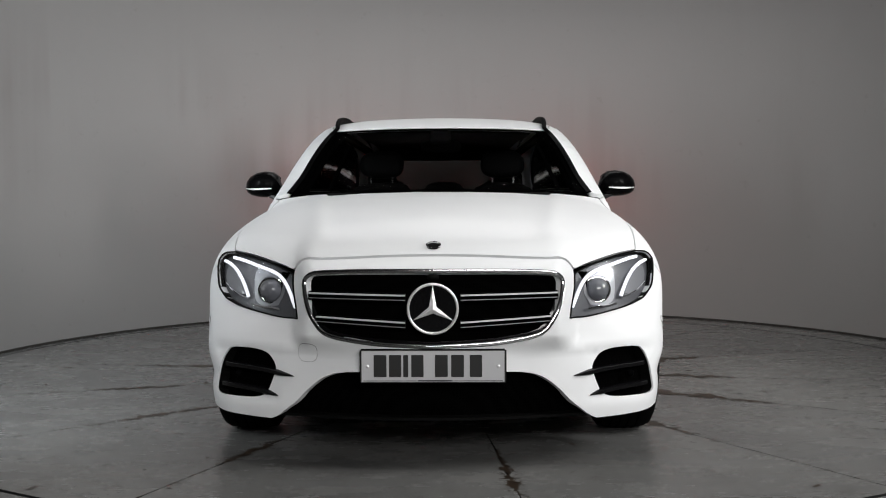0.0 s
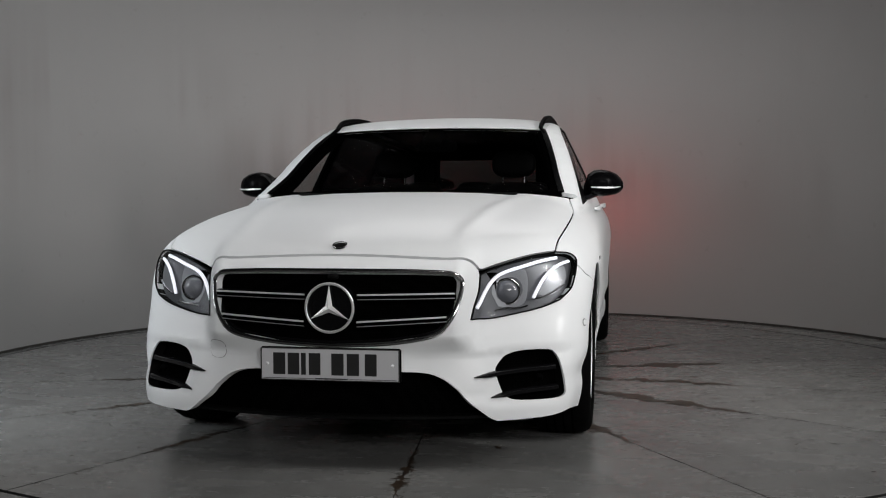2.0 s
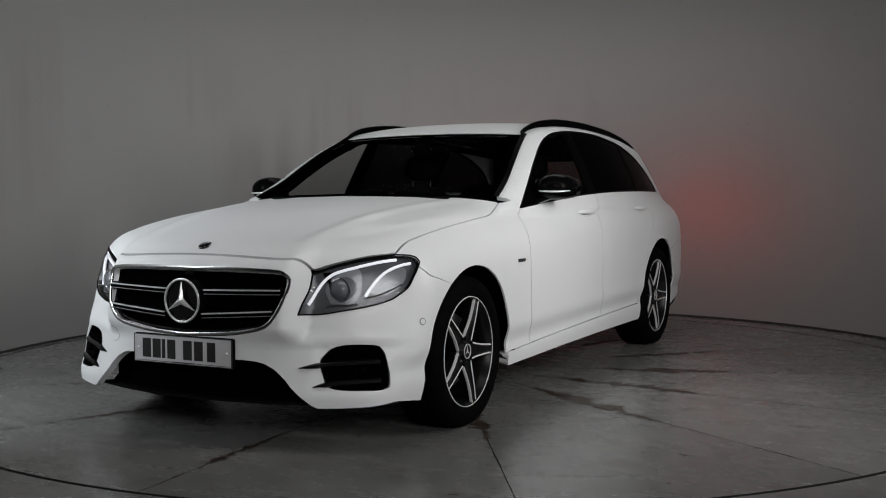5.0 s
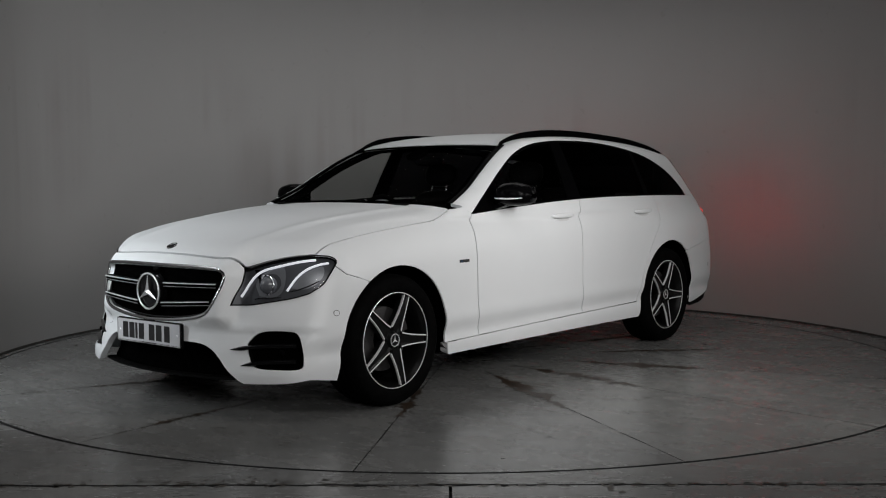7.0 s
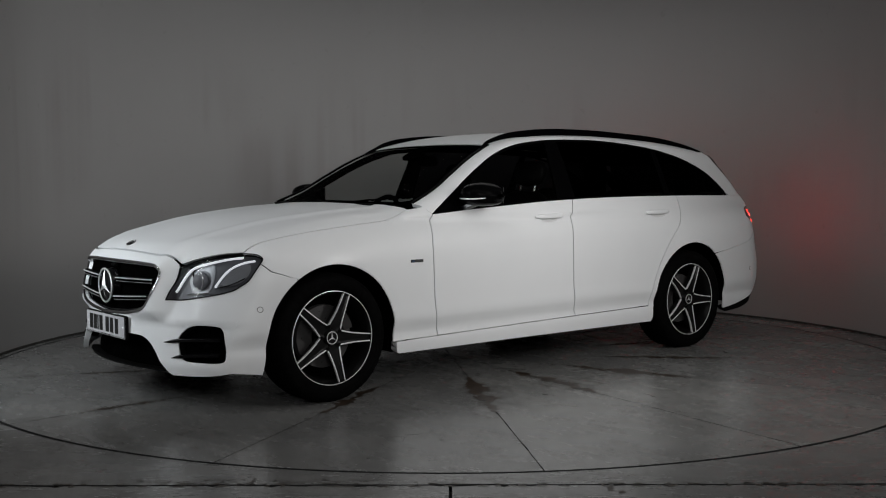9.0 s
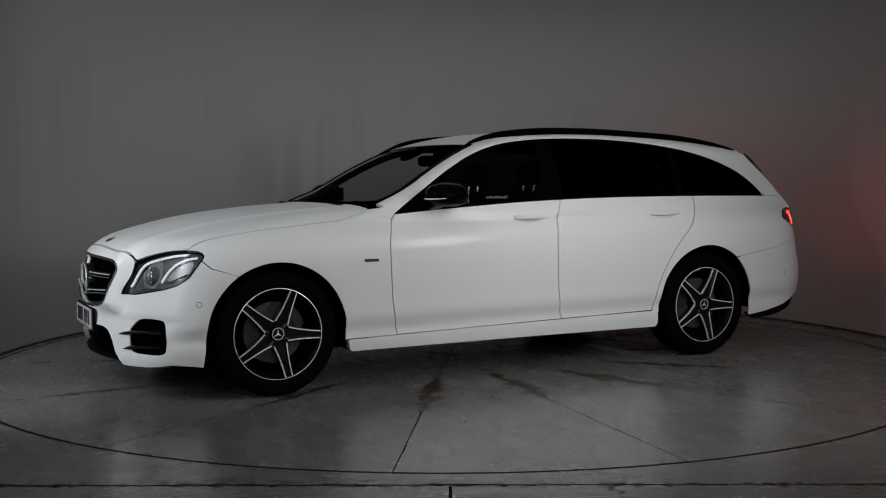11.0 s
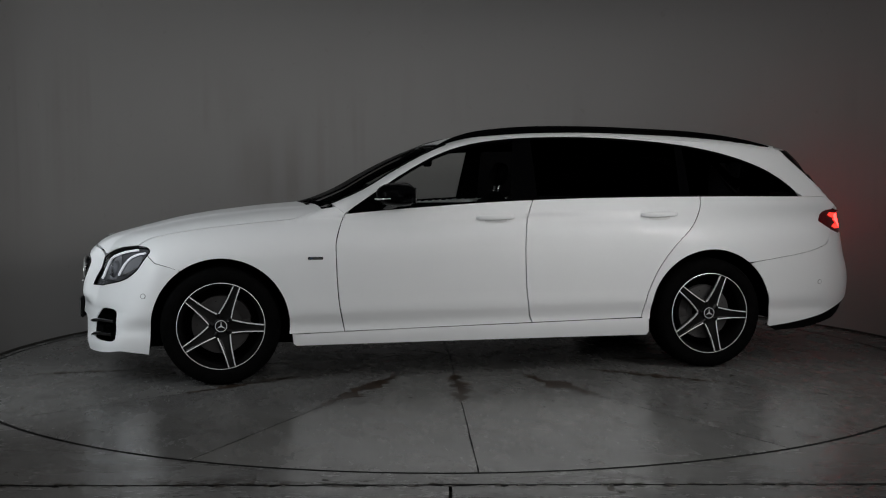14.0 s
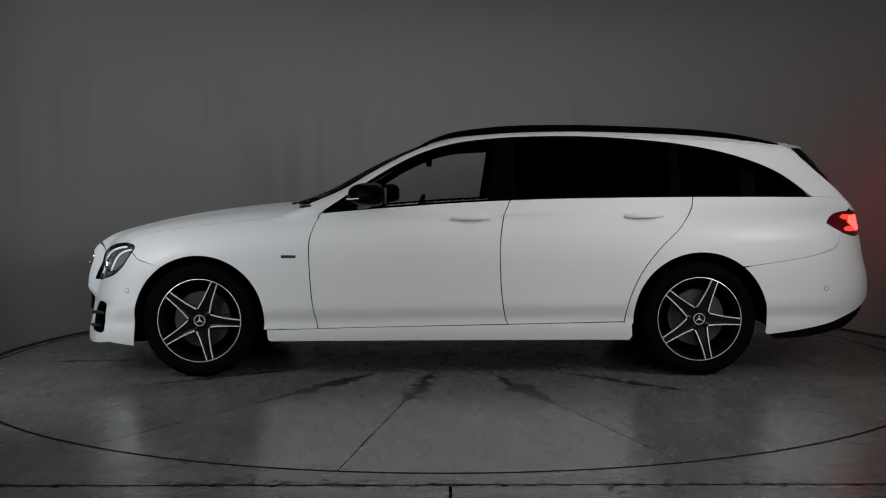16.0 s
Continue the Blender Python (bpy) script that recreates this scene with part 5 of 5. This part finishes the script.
for s_ in (1, -1):
    outside_mirror(s_)
    rail = onto("top", [(x - 0.002, y) for x, y in WS_SIDE[:-1] if y > 1.26] + [(x - 0.004, y) for x, y in ROOF_SIDE if y < 3.5])
    m_ = len(rail)
    ups_ = []
    for q in rail:
        u0_, u1_ = min(1.0, max(0.0, (q[1] - 1.26) / 0.8)), min(1.0, max(0.0, (3.52 - q[1]) / 0.7))
        ups_.append(u0_ * (2 - u0_) * u1_ * (2 - u1_))
    pts_ = [(q[0] - 0.055 * u_, q[1], q[2] + 0.004 + 0.047 * u_) for q, u_ in zip(rail, ups_)]
    sweep("roof_rail", PILLAR, CAR, pts_, 0.026, 0.022, n=10, sign=s_, label="gloss black roof rail", taper=lambda u: 0.35 + 0.65 * min(1, 8 * u, 8 * (1 - u)))
    sweep("rail_foot", PILLAR, CAR, [(x, y, z - 0.023 * u_) for (x, y, z), u_ in zip(pts_, ups_)], 0.018, 0.046, n=6, sign=s_, taper=lambda u: max(0.05, ups_[min(m_ - 1, int(round(u * (m_ - 1))))]))
    # black roof seam down to the windscreen corner
    pil = onto("top", [(x + 0.004, y) for x, y in WS_SIDE])
    sweep("pillar_trim", PILLAR, CAR, [(q[0] - 0.006, q[1], q[2] + 0.002) for q in pil], 0.030, 0.010, n=6, sign=s_)
    q_ = onto("side", [(0.532, 0.715)])[0]
    block("wing_badge", INK, CAR, (min(s_ * (q_[0] - 0.004), s_ * (q_[0] + 0.003)), 0.489, 0.707), (max(s_ * (q_[0] - 0.004), s_ * (q_[0] + 0.003)), 0.575, 0.723), 0.0015, "small black badge with blue bars")
    block("badge_bar", plain("badge_blue", (0.012, 0.04, 0.08), 0.4), CAR, (min(s_ * (q_[0] + 0.002), s_ * (q_[0] + 0.0037)), 0.497, 0.711), (max(s_ * (q_[0] + 0.002), s_ * (q_[0] + 0.0037)), 0.515, 0.719), 0)
    block("badge_bar", plain("badge_grey", (0.04, 0.04, 0.04), 0.5), CAR, (min(s_ * (q_[0] + 0.002), s_ * (q_[0] + 0.0037)), 0.525, 0.711), (max(s_ * (q_[0] + 0.002), s_ * (q_[0] + 0.0037)), 0.568, 0.719), 0)


# ---- underside and cabin ----
def cabin():
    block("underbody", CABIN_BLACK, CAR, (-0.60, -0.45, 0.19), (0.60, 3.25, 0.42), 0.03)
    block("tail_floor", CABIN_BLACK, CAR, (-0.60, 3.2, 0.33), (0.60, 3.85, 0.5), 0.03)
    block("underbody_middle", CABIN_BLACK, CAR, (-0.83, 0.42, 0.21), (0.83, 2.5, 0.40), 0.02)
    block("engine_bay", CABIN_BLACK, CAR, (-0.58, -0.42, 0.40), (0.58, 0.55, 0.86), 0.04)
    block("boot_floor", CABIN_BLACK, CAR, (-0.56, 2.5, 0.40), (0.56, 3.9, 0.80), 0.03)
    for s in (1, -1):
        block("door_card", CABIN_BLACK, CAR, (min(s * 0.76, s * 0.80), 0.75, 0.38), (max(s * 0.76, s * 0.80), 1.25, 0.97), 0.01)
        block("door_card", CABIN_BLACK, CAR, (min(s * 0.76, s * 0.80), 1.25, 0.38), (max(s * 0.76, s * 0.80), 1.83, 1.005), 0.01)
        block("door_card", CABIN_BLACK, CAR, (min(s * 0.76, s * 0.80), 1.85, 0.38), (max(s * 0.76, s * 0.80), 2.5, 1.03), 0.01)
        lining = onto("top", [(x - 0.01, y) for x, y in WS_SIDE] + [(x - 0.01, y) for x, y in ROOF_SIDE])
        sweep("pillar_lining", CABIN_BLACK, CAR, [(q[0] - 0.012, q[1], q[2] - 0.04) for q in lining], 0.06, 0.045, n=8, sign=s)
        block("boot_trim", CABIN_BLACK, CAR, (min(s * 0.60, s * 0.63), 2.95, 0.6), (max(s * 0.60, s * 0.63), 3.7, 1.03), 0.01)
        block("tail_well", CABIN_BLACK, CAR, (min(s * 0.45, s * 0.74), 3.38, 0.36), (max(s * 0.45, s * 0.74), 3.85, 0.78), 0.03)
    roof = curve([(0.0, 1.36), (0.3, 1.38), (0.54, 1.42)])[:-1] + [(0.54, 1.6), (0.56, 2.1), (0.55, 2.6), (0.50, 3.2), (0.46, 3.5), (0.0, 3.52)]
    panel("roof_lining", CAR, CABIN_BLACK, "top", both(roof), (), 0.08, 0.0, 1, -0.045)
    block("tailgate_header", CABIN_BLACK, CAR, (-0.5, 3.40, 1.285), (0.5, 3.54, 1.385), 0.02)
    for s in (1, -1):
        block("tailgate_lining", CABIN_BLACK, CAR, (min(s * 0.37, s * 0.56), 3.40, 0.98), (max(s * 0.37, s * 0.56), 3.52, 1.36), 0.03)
    # dashboard with a hump before the driver
    v, f = [], []
    n = 30
    for i in range(n + 1):
        x = -0.74 + 1.48 * i / n
        hump = 0.05 * math.exp(-((x + 0.37) / 0.17) ** 4)
        for y, z in ((0.58, 0.985), (0.80, 1.0), (0.98, 0.985 + hump), (1.06, 0.94 + hump * 0.6), (1.08, 0.80), (0.95, 0.62), (0.58, 0.7)):
            v.append((x - OX, y - OY, z - 0.03 * (x / 0.74) ** 2))
    for i in range(n):
        for j in range(7):
            f.append((i * 7 + j, i * 7 + (j + 1) % 7, (i + 1) * 7 + (j + 1) % 7, (i + 1) * 7 + j))
    solid("dashboard", CABIN_BLACK, CAR, v, f, True)
    # steering wheel on the driver's side
    wheel_ = new("steering_wheel")
    wheel_.parent = CAR
    c, t = Vector((-0.37, 1.22, 0.885)), radians(24)
    ring = [tuple(c + Vector((0.185 * math.cos(u), 0.185 * math.sin(u) * math.sin(t), 0.185 * math.sin(u) * math.cos(t)))) for u in [2 * math.pi * k / 36 for k in range(37)]]
    sweep("rim", SEAT, wheel_, ring, 0.03, 0.03, up=(0, 1, 0.4))
    blob("hub", CABIN_BLACK, wheel_, tuple(c), (0.07, 0.03, 0.06), 2.4)
    for dx in (1, -1):
        sweep("spoke", CABIN_BLACK, wheel_, [tuple(c), tuple(c + Vector((dx * 0.18, 0, 0)))], 0.02, 0.03)
    for x in (-0.37, 0.37):
        seat((x, 1.62), True)
    for x in (-0.38, 0.0, 0.38):
        seat((x, 2.55), False)
    # inside mirror and its housing on the screen
    q = onto("top", [(0.0, 1.22)])[0]
    blob("inside_mirror", CABIN_BLACK, CAR, (0.0, q[1] + 0.12, q[2] - 0.075), (0.115, 0.02, 0.036), 3.2)
    blob("sensor_housing", CABIN_BLACK, CAR, (0.0, q[1] + 0.02, q[2] - 0.03), (0.06, 0.09, 0.02), 3.0, (25, 0, 0))
    for s in (1, -1):
        block("wiper", PLASTIC, CAR, (min(s * 0.05, s * 0.54), 0.50, 1.012), (max(s * 0.05, s * 0.54), 0.525, 1.026), 0.004)


def seat(c, front):
    x, y = c
    st = new("seat")
    st.parent = CAR
    h = 1.02 if front else 0.98
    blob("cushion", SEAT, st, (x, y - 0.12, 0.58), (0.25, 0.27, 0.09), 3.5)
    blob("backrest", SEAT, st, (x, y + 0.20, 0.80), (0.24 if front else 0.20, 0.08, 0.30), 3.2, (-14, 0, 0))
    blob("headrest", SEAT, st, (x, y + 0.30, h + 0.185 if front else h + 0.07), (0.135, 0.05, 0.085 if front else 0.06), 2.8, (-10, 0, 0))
    for dx in (-0.065, 0.065):
        sweep("headrest_post", CHROME, st, [(x + dx, y + 0.265, h + 0.03), (x + dx, y + 0.285, h + 0.11)] if front else [(x + dx, y + 0.27, h - 0.02), (x + dx, y + 0.28, h + 0.02)], 0.012, 0.012, up=(0, 1, 0))


cabin()


def motions():
    rows = [(t, pose(0, 0, 0, 0, 0, a)) for t, a in CAR_TURN]
    walk(TABLE, rows)
    walk(CAR, rows)


motions()
